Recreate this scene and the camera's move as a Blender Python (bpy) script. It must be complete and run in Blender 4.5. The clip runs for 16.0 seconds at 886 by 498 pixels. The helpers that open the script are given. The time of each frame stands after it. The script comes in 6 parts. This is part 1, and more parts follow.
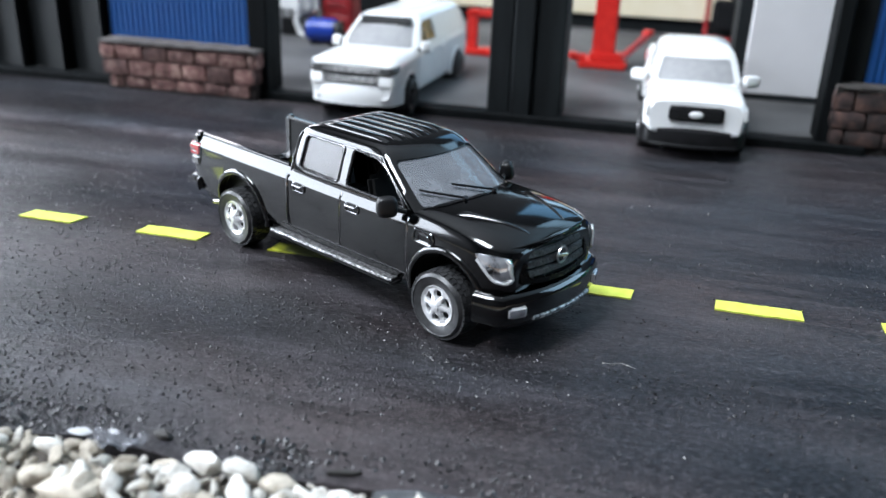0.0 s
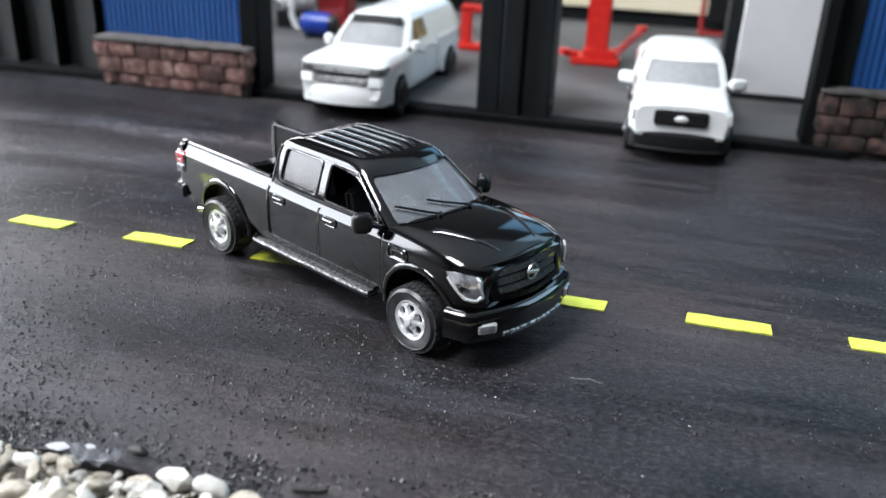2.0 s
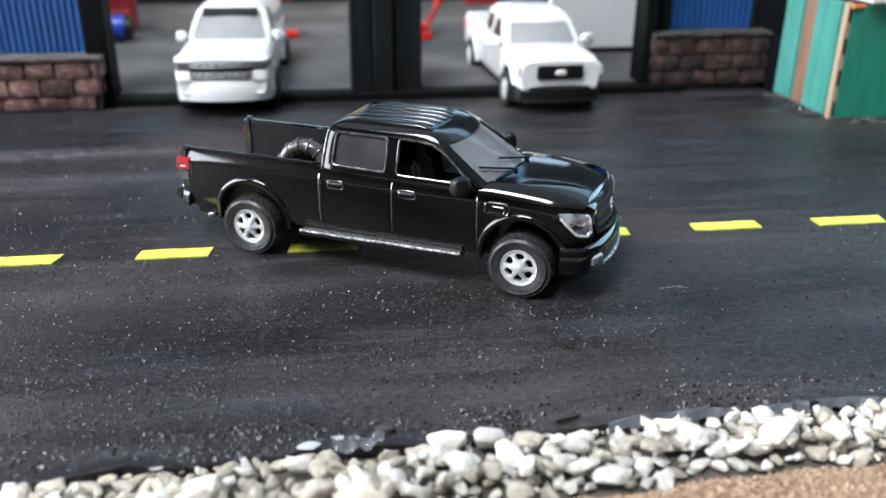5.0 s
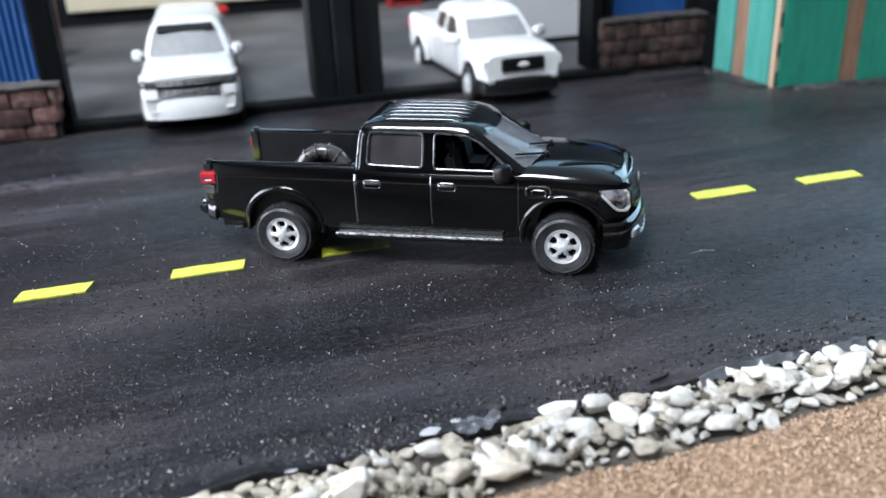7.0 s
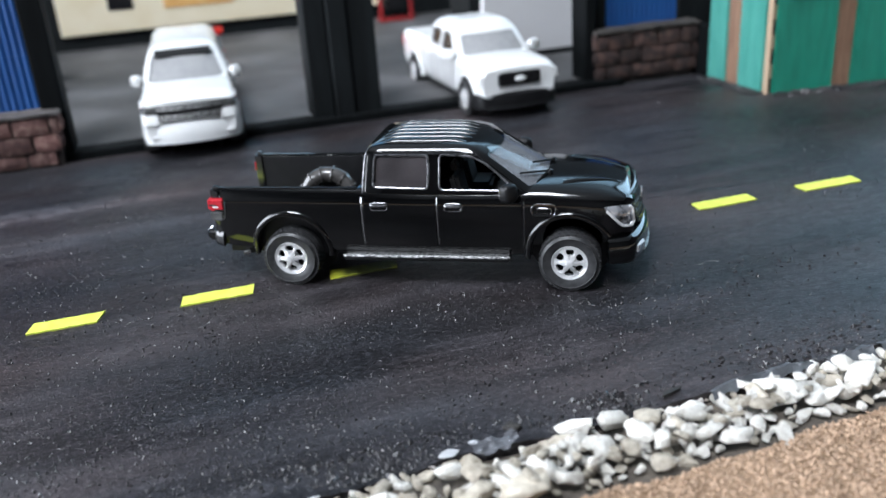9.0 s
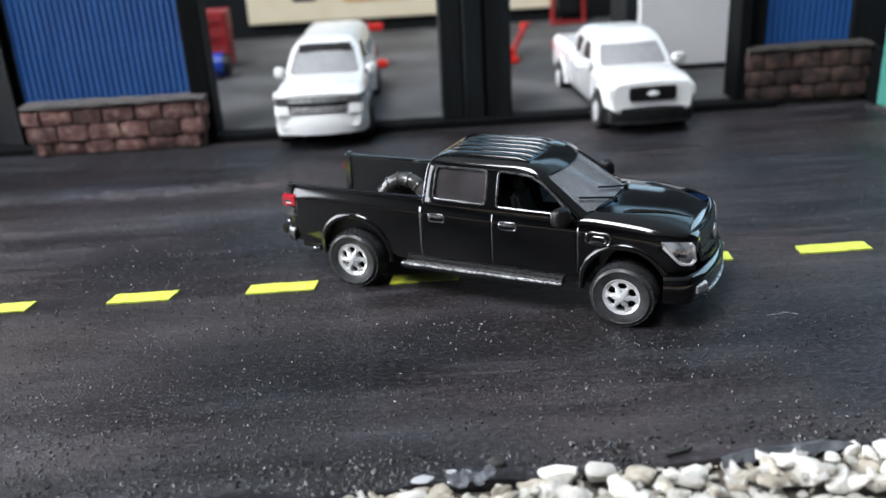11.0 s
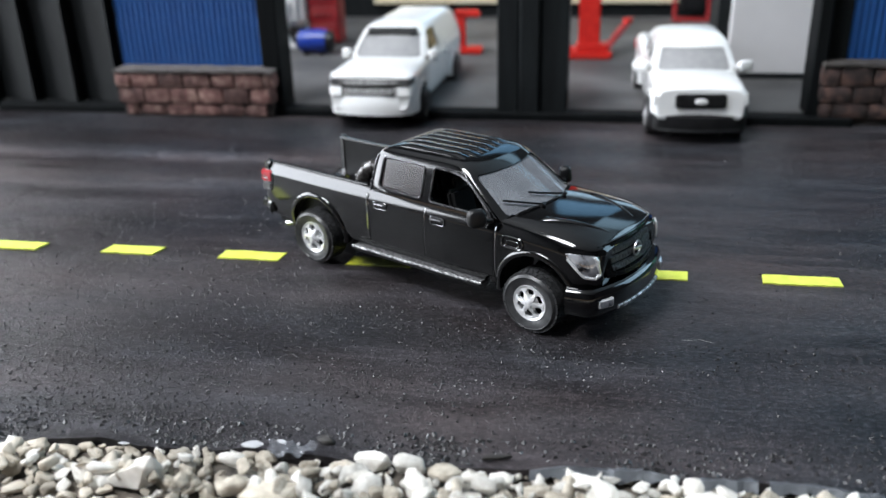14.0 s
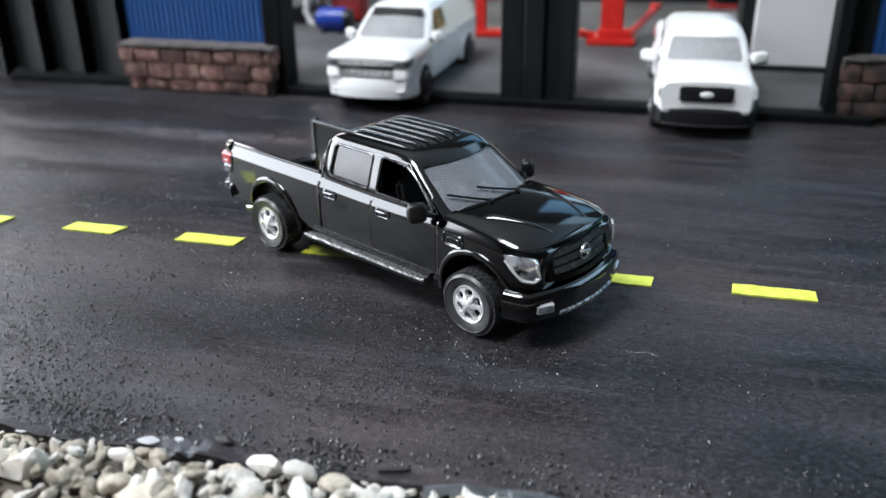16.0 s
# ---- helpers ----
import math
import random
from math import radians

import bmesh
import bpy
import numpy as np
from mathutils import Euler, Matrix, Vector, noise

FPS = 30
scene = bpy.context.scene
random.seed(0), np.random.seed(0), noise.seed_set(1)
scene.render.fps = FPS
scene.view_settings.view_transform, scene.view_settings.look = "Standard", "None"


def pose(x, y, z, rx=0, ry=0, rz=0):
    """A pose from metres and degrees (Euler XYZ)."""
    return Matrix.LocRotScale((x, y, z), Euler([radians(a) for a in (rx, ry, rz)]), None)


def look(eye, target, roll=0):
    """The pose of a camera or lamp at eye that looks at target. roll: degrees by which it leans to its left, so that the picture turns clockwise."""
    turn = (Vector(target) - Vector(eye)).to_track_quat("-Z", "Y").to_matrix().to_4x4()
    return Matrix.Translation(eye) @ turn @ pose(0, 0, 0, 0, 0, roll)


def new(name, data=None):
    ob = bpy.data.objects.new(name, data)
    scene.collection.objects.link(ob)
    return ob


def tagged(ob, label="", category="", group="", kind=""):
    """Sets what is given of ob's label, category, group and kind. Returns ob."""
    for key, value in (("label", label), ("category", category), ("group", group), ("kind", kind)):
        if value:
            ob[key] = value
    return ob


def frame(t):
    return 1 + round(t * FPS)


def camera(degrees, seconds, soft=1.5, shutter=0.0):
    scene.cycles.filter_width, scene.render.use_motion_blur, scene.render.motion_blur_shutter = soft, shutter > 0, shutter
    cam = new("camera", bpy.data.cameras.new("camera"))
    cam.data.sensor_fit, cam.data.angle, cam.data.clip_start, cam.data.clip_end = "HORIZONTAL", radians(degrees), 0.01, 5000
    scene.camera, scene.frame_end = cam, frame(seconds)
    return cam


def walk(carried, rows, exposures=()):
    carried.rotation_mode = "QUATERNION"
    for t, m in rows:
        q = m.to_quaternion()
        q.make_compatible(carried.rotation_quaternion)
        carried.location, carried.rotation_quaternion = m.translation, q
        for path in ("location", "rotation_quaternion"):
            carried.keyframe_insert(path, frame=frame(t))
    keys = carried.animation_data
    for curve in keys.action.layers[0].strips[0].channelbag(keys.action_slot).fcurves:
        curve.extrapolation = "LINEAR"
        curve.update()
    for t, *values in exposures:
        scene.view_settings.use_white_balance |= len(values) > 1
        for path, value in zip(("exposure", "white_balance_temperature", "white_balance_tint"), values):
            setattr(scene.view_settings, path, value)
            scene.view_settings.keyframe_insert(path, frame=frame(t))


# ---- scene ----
cam = camera(54.19, 16.0)
PATH = [
    (0, (0.02561, 0.01191, 0.07266), (-0.03029, 0.23658, -0.02168), 2.13),
    (0.5, (0.03534, 0.01319, 0.07629), (-0.02232, 0.23630, -0.02064), 2.07),
    (1, (0.04289, 0.01689, 0.07646), (-0.02030, 0.23797, -0.02167), 1.65),
    (1.5, (0.04343, 0.01914, 0.07713), (-0.02007, 0.24023, -0.02080), 1.90),
    (2, (0.03086, 0.01250, 0.07976), (-0.02554, 0.23492, -0.01949), 2.39),
    (2.5, (0.01696, 0.00589, 0.08015), (-0.02110, 0.23071, -0.02236), 2.63),
    (3, (0.00320, 0.00045, 0.08167), (-0.01838, 0.22910, -0.01709), 2.09),
    (3.5, (-0.01021, -0.00210, 0.07976), (-0.01308, 0.22726, -0.01968), 2.51),
    (4, (-0.02333, -0.00376, 0.07903), (-0.01530, 0.22552, -0.02030), 1.65),
    (4.5, (-0.03363, -0.00447, 0.07848), (-0.01174, 0.22395, -0.02074), 0.87),
    (5, (-0.04302, -0.00475, 0.07682), (-0.01205, 0.22220, -0.02336), 0.35),
    (5.2, (-0.04642, -0.00416, 0.07564), (-0.01341, 0.22247, -0.02461), 0.03),
    (7.3, (-0.07493, -0.00429, 0.07707), (-0.00935, 0.21564, -0.02208), -2.38),
    (7.5, (-0.07596, -0.00544, 0.07924), (-0.00742, 0.21364, -0.01980), -2.39),
    (8, (-0.08136, -0.00492, 0.07895), (-0.01252, 0.21358, -0.02116), -2.72),
    (8.2, (-0.08103, -0.00397, 0.07913), (-0.01293, 0.21562, -0.01908), -3.16),
    (10.3, (-0.05516, -0.00651, 0.08027), (-0.02791, 0.22274, -0.01566), -4.24),
    (10.5, (-0.05135, -0.00697, 0.08144), (-0.03337, 0.22373, -0.01319), -4.23),
    (11, (-0.04615, -0.00537, 0.08043), (-0.03943, 0.22574, -0.01467), -3.27),
    (11.5, (-0.03568, -0.00610, 0.08159), (-0.04028, 0.22502, -0.01362), -2.77),
    (12, (-0.02582, -0.00815, 0.08344), (-0.04033, 0.22249, -0.01194), -2.16),
    (12.5, (-0.01851, -0.01106, 0.08408), (-0.03718, 0.21914, -0.01164), -2.01),
    (13, (-0.01267, -0.01212, 0.08445), (-0.03510, 0.21715, -0.01268), -1.58),
    (13.5, (-0.00551, -0.01172, 0.08457), (-0.03566, 0.21667, -0.01254), -1.45),
    (14, (0.00416, -0.00735, 0.08265), (-0.03907, 0.21855, -0.01534), -1.63),
    (14.5, (0.01285, -0.00382, 0.08193), (-0.03342, 0.22052, -0.01822), -1.21),
    (15, (0.01611, -0.00062, 0.08233), (-0.03756, 0.22306, -0.01559), -1.00),
    (15.5, (0.01950, 0.00246, 0.08269), (-0.04050, 0.22401, -0.01638), -1.10),
    (16, (0.02395, 0.00582, 0.08155), (-0.03448, 0.22611, -0.02119), -0.78),
]
walk(cam, [(t, look(eye, target, roll)) for t, eye, target, roll in PATH],
     exposures=((0, 0.12, 6150, 9), (1, 0.12, 6200, 9), (2.5, 0.10, 6550, 10), (5, 0.02, 6450, 10), (7.5, -0.14, 6150, 10), (8.2, -0.15, 6150, 10),
                (11, -0.19, 6500, 10), (12.5, -0.19, 6500, 10), (14.5, -0.15, 6500, 10), (16, -0.14, 6450, 10)))

cam.data.dof.use_dof = True
cam.data.dof.focus_distance = 0.165
cam.data.dof.aperture_fstop = 19.0

C = 0.01  # everything below is drawn in centimetres

# ---- world, windows and added lamps ----
world = bpy.data.worlds.new("sky")
scene.world = world
world.use_nodes = True
wn = world.node_tree.nodes
sky = wn.new("ShaderNodeTexSky")
sky.sky_type = "NISHITA"
sky.sun_disc = False
sky.sun_elevation = radians(40)
sky.sun_rotation = radians(200)
wn["Background"].inputs["Strength"].default_value = 0.05
world.node_tree.links.new(sky.outputs[0], wn["Background"].inputs[0])


def window_light(name, eye, target, sx, sy, watts, colour):
    data = bpy.data.lights.new(name, "AREA")
    data.shape = "RECTANGLE"
    data.size, data.size_y, data.energy, data.color = sx, sy, watts, colour
    ob = new(name, data)
    ob.matrix_world = look(eye, target)
    return ob


window_light("window_light_west", (-1.46, 0.455, 0.50), (0, 0.455, 0.50), 1.69, 0.90, 58.0, (0.885, 0.93, 1.0))
window_light("window_light_northwest", (-1.24, 1.96, 0.62), (-1.24, 0.3, 0.62), 0.46, 0.44, 4.2, (1.0, 0.93, 0.96))
# added strip lamp that gives the truck's roof a bluish reflection; no known window
window_light("window_light_low_north", (-0.10, 1.96, 0.45), (-0.10, 0.3, 0.45), 1.54, 0.16, 1.3, (0.55, 0.80, 1.0))
window_light("window_light_north", (0.18, 1.96, 0.92), (0.18, 0.3, 0.92), 0.52, 0.44, 0.8, (0.30, 0.64, 1.0))
window_light("window_light_east", (1.76, 1.25, 0.94), (0, 1.25, 0.94), 1.34, 1.08, 19.0, (0.52, 0.79, 1.0))
# added lamp that puts sheen on the road's right side; no known window
window_light("window_light_high_north", (1.06, 1.96, 1.39), (1.06, 0.3, 1.39), 1.30, 0.40, 3.0, (0.48, 0.77, 1.0))
# fill lamp overhead, added to brighten the scene; no such lamp or skylight known
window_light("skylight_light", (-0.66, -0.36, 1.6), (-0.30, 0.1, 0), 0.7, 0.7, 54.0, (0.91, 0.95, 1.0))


# ---- materials ----
def surface(name, a, b, scale=400.0, rough=0.6, rough_var=0.1, bump=0.0, bump_scale=1500.0, metal=0.0, coat=0.0,
            spread=0.5, island=False, stretch=(1, 1, 1), third=None, spec=0.5, dim=0.68):
    m = bpy.data.materials.new(name)
    m.use_nodes = True
    nt = m.node_tree
    n, l = nt.nodes, nt.links
    p = n["Principled BSDF"]
    tc = n.new("ShaderNodeTexCoord")
    mp = n.new("ShaderNodeMapping")
    mp.inputs["Scale"].default_value = stretch
    info = n.new("ShaderNodeObjectInfo")
    add = n.new("ShaderNodeVectorMath")
    add.operation = "ADD"
    l.new(tc.outputs["Object"], add.inputs[0])
    l.new(info.outputs["Random"], add.inputs[1])
    l.new(add.outputs[0], mp.inputs["Vector"])
    big = n.new("ShaderNodeTexNoise")
    big.inputs["Scale"].default_value = scale
    big.inputs["Detail"].default_value = 5
    l.new(mp.outputs[0], big.inputs["Vector"])
    ramp = n.new("ShaderNodeValToRGB")
    ramp.color_ramp.elements[0].position = 0.5 - spread / 2
    ramp.color_ramp.elements[1].position = 0.5 + spread / 2
    ramp.color_ramp.elements[0].color = (*a, 1)
    ramp.color_ramp.elements[1].color = (*b, 1)
    if third:
        e = ramp.color_ramp.elements.new(0.5)
        e.color = (*third, 1)
    l.new(big.outputs["Fac"], ramp.inputs[0])
    colour = ramp.outputs[0]
    if island:
        src = n.new("ShaderNodeNewGeometry").outputs["Random Per Island"] if island == "island" else info.outputs["Random"]
        mix = n.new("ShaderNodeHueSaturation")
        rng = n.new("ShaderNodeMapRange")
        rng.inputs["To Min"].default_value, rng.inputs["To Max"].default_value = dim, 1.12
        l.new(src, rng.inputs["Value"])
        l.new(rng.outputs[0], mix.inputs["Value"])
        l.new(colour, mix.inputs["Color"])
        colour = mix.outputs[0]
    l.new(colour, p.inputs["Base Color"])
    fine = n.new("ShaderNodeTexNoise")
    fine.inputs["Scale"].default_value = bump_scale
    fine.inputs["Detail"].default_value = 6
    l.new(add.outputs[0], fine.inputs["Vector"])
    rr = n.new("ShaderNodeMapRange")
    rr.inputs["To Min"].default_value, rr.inputs["To Max"].default_value = max(0.02, rough - rough_var), min(1, rough + rough_var)
    l.new(fine.outputs["Fac"], rr.inputs["Value"])
    l.new(rr.outputs[0], p.inputs["Roughness"])
    if bump:
        bp = n.new("ShaderNodeBump")
        bp.inputs["Strength"].default_value = 1.0
        bp.inputs["Distance"].default_value = bump
        l.new(fine.outputs["Fac"], bp.inputs["Height"])
        l.new(bp.outputs[0], p.inputs["Normal"])
    p.inputs["Metallic"].default_value = metal
    p.inputs["Specular IOR Level"].default_value = spec
    p.inputs["Coat Weight"].default_value = coat
    p.inputs["Coat Roughness"].default_value = 0.04
    return m


def glass(name, tint, mix, rough=0.05):
    """Thin pane: part clear, part glossy tinted film."""
    m = bpy.data.materials.new(name)
    m.use_nodes = True
    n, l = m.node_tree.nodes, m.node_tree.links
    p = n["Principled BSDF"]
    tc = n.new("ShaderNodeTexCoord")
    smear = n.new("ShaderNodeTexNoise")
    smear.inputs["Scale"].default_value, smear.inputs["Detail"].default_value = 130, 5
    l.new(tc.outputs["Object"], smear.inputs["Vector"])
    ramp = n.new("ShaderNodeValToRGB")
    ramp.color_ramp.elements[0].position, ramp.color_ramp.elements[1].position = 0.35, 0.65
    ramp.color_ramp.elements[0].color = (*[c * 0.72 for c in tint], 1)
    ramp.color_ramp.elements[1].color = (*[min(1, c * 1.3) for c in tint], 1)
    l.new(smear.outputs["Fac"], ramp.inputs[0])
    l.new(ramp.outputs[0], p.inputs["Base Color"])
    haze = n.new("ShaderNodeMapRange")
    haze.inputs["To Min"].default_value, haze.inputs["To Max"].default_value = rough, rough + 0.16
    l.new(smear.outputs["Fac"], haze.inputs["Value"])
    l.new(haze.outputs[0], p.inputs["Roughness"])
    t = n.new("ShaderNodeBsdfTransparent")
    mx = n.new("ShaderNodeMixShader")
    mx.inputs[0].default_value = mix
    l.new(t.outputs[0], mx.inputs[1])
    l.new(p.outputs[0], mx.inputs[2])
    l.new(mx.outputs[0], n["Material Output"].inputs[0])
    return m


M = {}
M["paint_black"] = surface("paint_black", (0.0005, 0.0005, 0.0006), (0.0009, 0.0009, 0.001), 300, 0.11, 0.03, coat=1.0, spec=0.1)
M["paint_black"].node_tree.nodes["Principled BSDF"].inputs["Coat IOR"].default_value = 1.58
M["paint_black"].node_tree.nodes["Principled BSDF"].inputs["Coat Roughness"].default_value = 0.09
M["paint_bead"] = surface("paint_bead", (0.0006, 0.0006, 0.0007), (0.001, 0.001, 0.0011), 300, 0.11, 0.04, spec=1.0)
M["paint_bead"].node_tree.nodes["Principled BSDF"].inputs["IOR"].default_value = 1.8
# silvery tone paints in the bright glints along the black truck's edges
M["edge_glint"] = surface("edge_glint", (0.004, 0.004, 0.005), (0.26, 0.26, 0.27), 520, 0.16, 0.06, metal=0.7, spread=0.45)
M["paint_white"] = surface("paint_white", (0.83, 0.84, 0.84), (0.88, 0.88, 0.87), 300, 0.18, 0.05, coat=0.5)
M["black_plastic"] = surface("black_plastic", (0.004, 0.004, 0.0045), (0.010, 0.010, 0.011), 500, 0.4, 0.1, spec=0.35)
M["interior"] = surface("interior", (0.004, 0.004, 0.004), (0.010, 0.010, 0.011), 500, 0.6, 0.1)
M["grey_interior"] = surface("grey_interior", (0.30, 0.30, 0.30), (0.36, 0.36, 0.36), 500, 0.6, 0.1)
M["rubber"] = surface("rubber", (0.014, 0.0145, 0.016), (0.050, 0.050, 0.051), 900, 0.38, 0.12, bump=0.00004, bump_scale=4000)
M["chrome"] = surface("chrome", (0.62, 0.62, 0.62), (0.8, 0.8, 0.8), 600, 0.18, 0.08, metal=1.0)
M["silver"] = surface("silver", (0.42, 0.42, 0.43), (0.6, 0.6, 0.6), 700, 0.3, 0.1, metal=0.9)
M["rim_silver"] = surface("rim_silver", (0.74, 0.74, 0.75), (0.90, 0.90, 0.90), 900, 0.24, 0.1, metal=0.5)
M["grille_mesh"] = surface("grille_mesh", (0.012, 0.012, 0.013), (0.05, 0.05, 0.052), 900, 0.3, 0.1, bump=0.0005, bump_scale=1800, stretch=(1, 1, 1.6))
M["step"] = surface("step", (0.012, 0.012, 0.012), (0.20, 0.20, 0.20), 1800, 0.4, 0.1, metal=0.3, spread=0.2)
M["gloss_black"] = surface("gloss_black", (0.004, 0.004, 0.004), (0.008, 0.008, 0.008), 500, 0.2, 0.08, coat=0.6)
M["step_silver"] = surface("step_silver", (0.05, 0.05, 0.05), (0.72, 0.72, 0.72), 1500, 0.35, 0.1, metal=0.4, spread=0.25)
M["satin_black"] = surface("satin_black", (0.0012, 0.0012, 0.0012), (0.003, 0.003, 0.003), 500, 0.26, 0.08, spec=0.18)
M["grey_bar"] = surface("grey_bar", (0.20, 0.20, 0.205), (0.42, 0.42, 0.43), 700, 0.35, 0.1, coat=0.3)
M["flake"] = surface("flake", (0.30, 0.30, 0.31), (0.6, 0.6, 0.61), 300, 0.4, 0.1)
M["edge_sheet"] = surface("edge_sheet", (0.10, 0.108, 0.12), (0.26, 0.275, 0.30), 300, 0.45, 0.15, bump=0.0003, bump_scale=700)
M["lamp_clear"] = surface("lamp_clear", (0.018, 0.018, 0.022), (0.66, 0.68, 0.72), 330, 0.12, 0.05, metal=0.7, coat=1.0, spread=0.20)
M["lamp_red"] = surface("lamp_red", (0.30, 0.008, 0.016), (0.55, 0.022, 0.034), 800, 0.12, 0.05, coat=1.0)
M["spare_rubber"] = surface("spare_rubber", (0.030, 0.028, 0.027), (0.085, 0.080, 0.076), 500, 0.2, 0.08, coat=0.5)
M["glass_windscreen"] = glass("glass_windscreen", (0.23, 0.24, 0.26), 0.58)
M["glass_tint"] = glass("glass_tint", (0.045, 0.040, 0.042), 0.88, 0.13)
M["glass_tint"].node_tree.nodes["Principled BSDF"].inputs["IOR"].default_value = 1.55
M["glass_amber"] = glass("glass_amber", (0.32, 0.20, 0.06), 0.8, 0.2)
M["glass_grey"] = surface("glass_grey", (0.30, 0.30, 0.31), (0.36, 0.36, 0.36), 400, 0.12, 0.04)
def asphalt(name):
    """Black tar: long brushed streaks, patches of wear and a grainy relief."""
    m = bpy.data.materials.new(name)
    m.use_nodes = True
    n, l = m.node_tree.nodes, m.node_tree.links
    p = n["Principled BSDF"]
    tc = n.new("ShaderNodeTexCoord")

    def field(scale, stretch, detail=5.0, rough=0.6):
        mp = n.new("ShaderNodeMapping")
        mp.inputs["Scale"].default_value = stretch
        l.new(tc.outputs["Object"], mp.inputs["Vector"])
        t = n.new("ShaderNodeTexNoise")
        t.inputs["Scale"].default_value, t.inputs["Detail"].default_value, t.inputs["Roughness"].default_value = scale, detail, rough
        l.new(mp.outputs[0], t.inputs["Vector"])
        return t.outputs["Fac"]

    def span(src, lo, hi, a, b):
        r = n.new("ShaderNodeMapRange")
        for k, v in zip(("From Min", "From Max", "To Min", "To Max"), (lo, hi, a, b)):
            r.inputs[k].default_value = v
        l.new(src, r.inputs["Value"])
        return r.outputs[0]

    def math_node(op, u, v):
        t = n.new("ShaderNodeMath")
        t.operation = op
        for k, s in enumerate((u, v)):
            if isinstance(s, (int, float)):
                t.inputs[k].default_value = s
            else:
                l.new(s, t.inputs[k])
        return t.outputs[0]

    streak, patch_, grain, speck = field(60, (0.12, 1.0, 1)), field(14, (0.5, 1.2, 1), 3), field(2400, (0.8, 1, 1), 4), field(420, (0.6, 1.2, 1), 4)
    lines = field(1000, (0.03, 1.0, 1), 4)
    dots, cloud = field(2300, (1, 1, 1), 1), field(45, (0.6, 1.2, 1), 3)
    strokes = math_node("MULTIPLY", span(field(260, (0.09, 1.0, 1), 3), 0.47, 0.60, 0, 1), span(field(30, (0.5, 1.0, 1), 2), 0.40, 0.58, 0.0, 1))
    wear = math_node("MULTIPLY", span(streak, 0.40, 0.70, 0, 1), span(patch_, 0.4, 0.65, 0.15, 1))
    # a worn pale strip in front of the garage
    sep = n.new("ShaderNodeSeparateXYZ")
    l.new(tc.outputs["Object"], sep.inputs[0])
    off = math_node("ABSOLUTE", math_node("SUBTRACT", sep.outputs["Y"], 0.2505), 0)
    strip = math_node("MULTIPLY", span(off, 0.001, 0.009, 1, 0), math_node("MULTIPLY", span(field(38, (0.35, 1, 1), 4), 0.36, 0.56, 0, 1), span(sep.outputs["X"], -0.10, -0.06, 1, 0.1)))
    wear = math_node("MAXIMUM", math_node("ADD", wear, math_node("MULTIPLY", span(lines, 0.50, 0.72, 0, 0.22), span(cloud, 0.35, 0.6, 0.1, 1))), math_node("MULTIPLY", math_node("MULTIPLY", strip, 1.7), span(field(420, (0.6, 1, 1), 5), 0.36, 0.66, 0.1, 1.25)))
    ramp = n.new("ShaderNodeValToRGB")
    ramp.color_ramp.elements[0].color = (0.0046, 0.0042, 0.0046, 1)
    ramp.color_ramp.elements[1].color = (0.094, 0.088, 0.094, 1)
    flecks = math_node("MULTIPLY", span(dots, 0.63, 0.71, 0, 1.7), span(cloud, 0.35, 0.62, 0.1, 1))
    l.new(math_node("ADD", math_node("ADD", math_node("ADD", math_node("MULTIPLY", wear, 0.42), math_node("MULTIPLY", strokes, 0.17)), flecks), span(field(1500, (0.5, 1, 1), 4), 0.46, 0.74, 0, 0.42)), ramp.inputs[0])
    tint = n.new("ShaderNodeValToRGB")
    tint.color_ramp.elements[0].position, tint.color_ramp.elements[1].position = 0.38, 0.64
    tint.color_ramp.elements[0].color = (0.90, 1.0, 1.10, 1)
    tint.color_ramp.elements[1].color = (1.25, 0.98, 0.92, 1)
    l.new(field(16, (0.5, 1.0, 1), 3), tint.inputs[0])
    mul = n.new("ShaderNodeMix")
    mul.data_type, mul.blend_type = "RGBA", "MULTIPLY"
    mul.inputs["Factor"].default_value = 1.0
    l.new(ramp.outputs[0], mul.inputs[6])
    l.new(tint.outputs[0], mul.inputs[7])
    l.new(mul.outputs[2], p.inputs["Base Color"])
    l.new(math_node("ADD", math_node("ADD", span(patch_, 0.35, 0.65, 0.30, 0.46), span(speck, 0.35, 0.65, -0.06, 0.12)), math_node("ADD", math_node("MULTIPLY", wear, 0.12), math_node("MULTIPLY", strokes, 0.10))), p.inputs["Roughness"])
    vor = n.new("ShaderNodeTexVoronoi")
    vor.inputs["Scale"].default_value = 2100
    l.new(tc.outputs["Object"], vor.inputs["Vector"])
    pits = math_node("MULTIPLY", span(vor.outputs["Distance"], 0.1, 0.7, 1, 0), span(cloud, 0.38, 0.62, 0.15, 1))
    height = math_node("ADD", math_node("ADD", math_node("MULTIPLY", grain, 0.20), math_node("MULTIPLY", pits, 0.07)), math_node("ADD", math_node("MULTIPLY", speck, 0.20), math_node("ADD", math_node("MULTIPLY", lines, 0.04), math_node("MULTIPLY", streak, 0.55))))
    bp = n.new("ShaderNodeBump")
    bp.inputs["Distance"].default_value = 0.0008
    l.new(height, bp.inputs["Height"])
    l.new(bp.outputs[0], p.inputs["Normal"])
    l.new(math_node("ADD", span(patch_, 0.36, 0.62, 0.17, 0.50), math_node("MULTIPLY", wear, 0.1)), p.inputs["Specular IOR Level"])
    return m


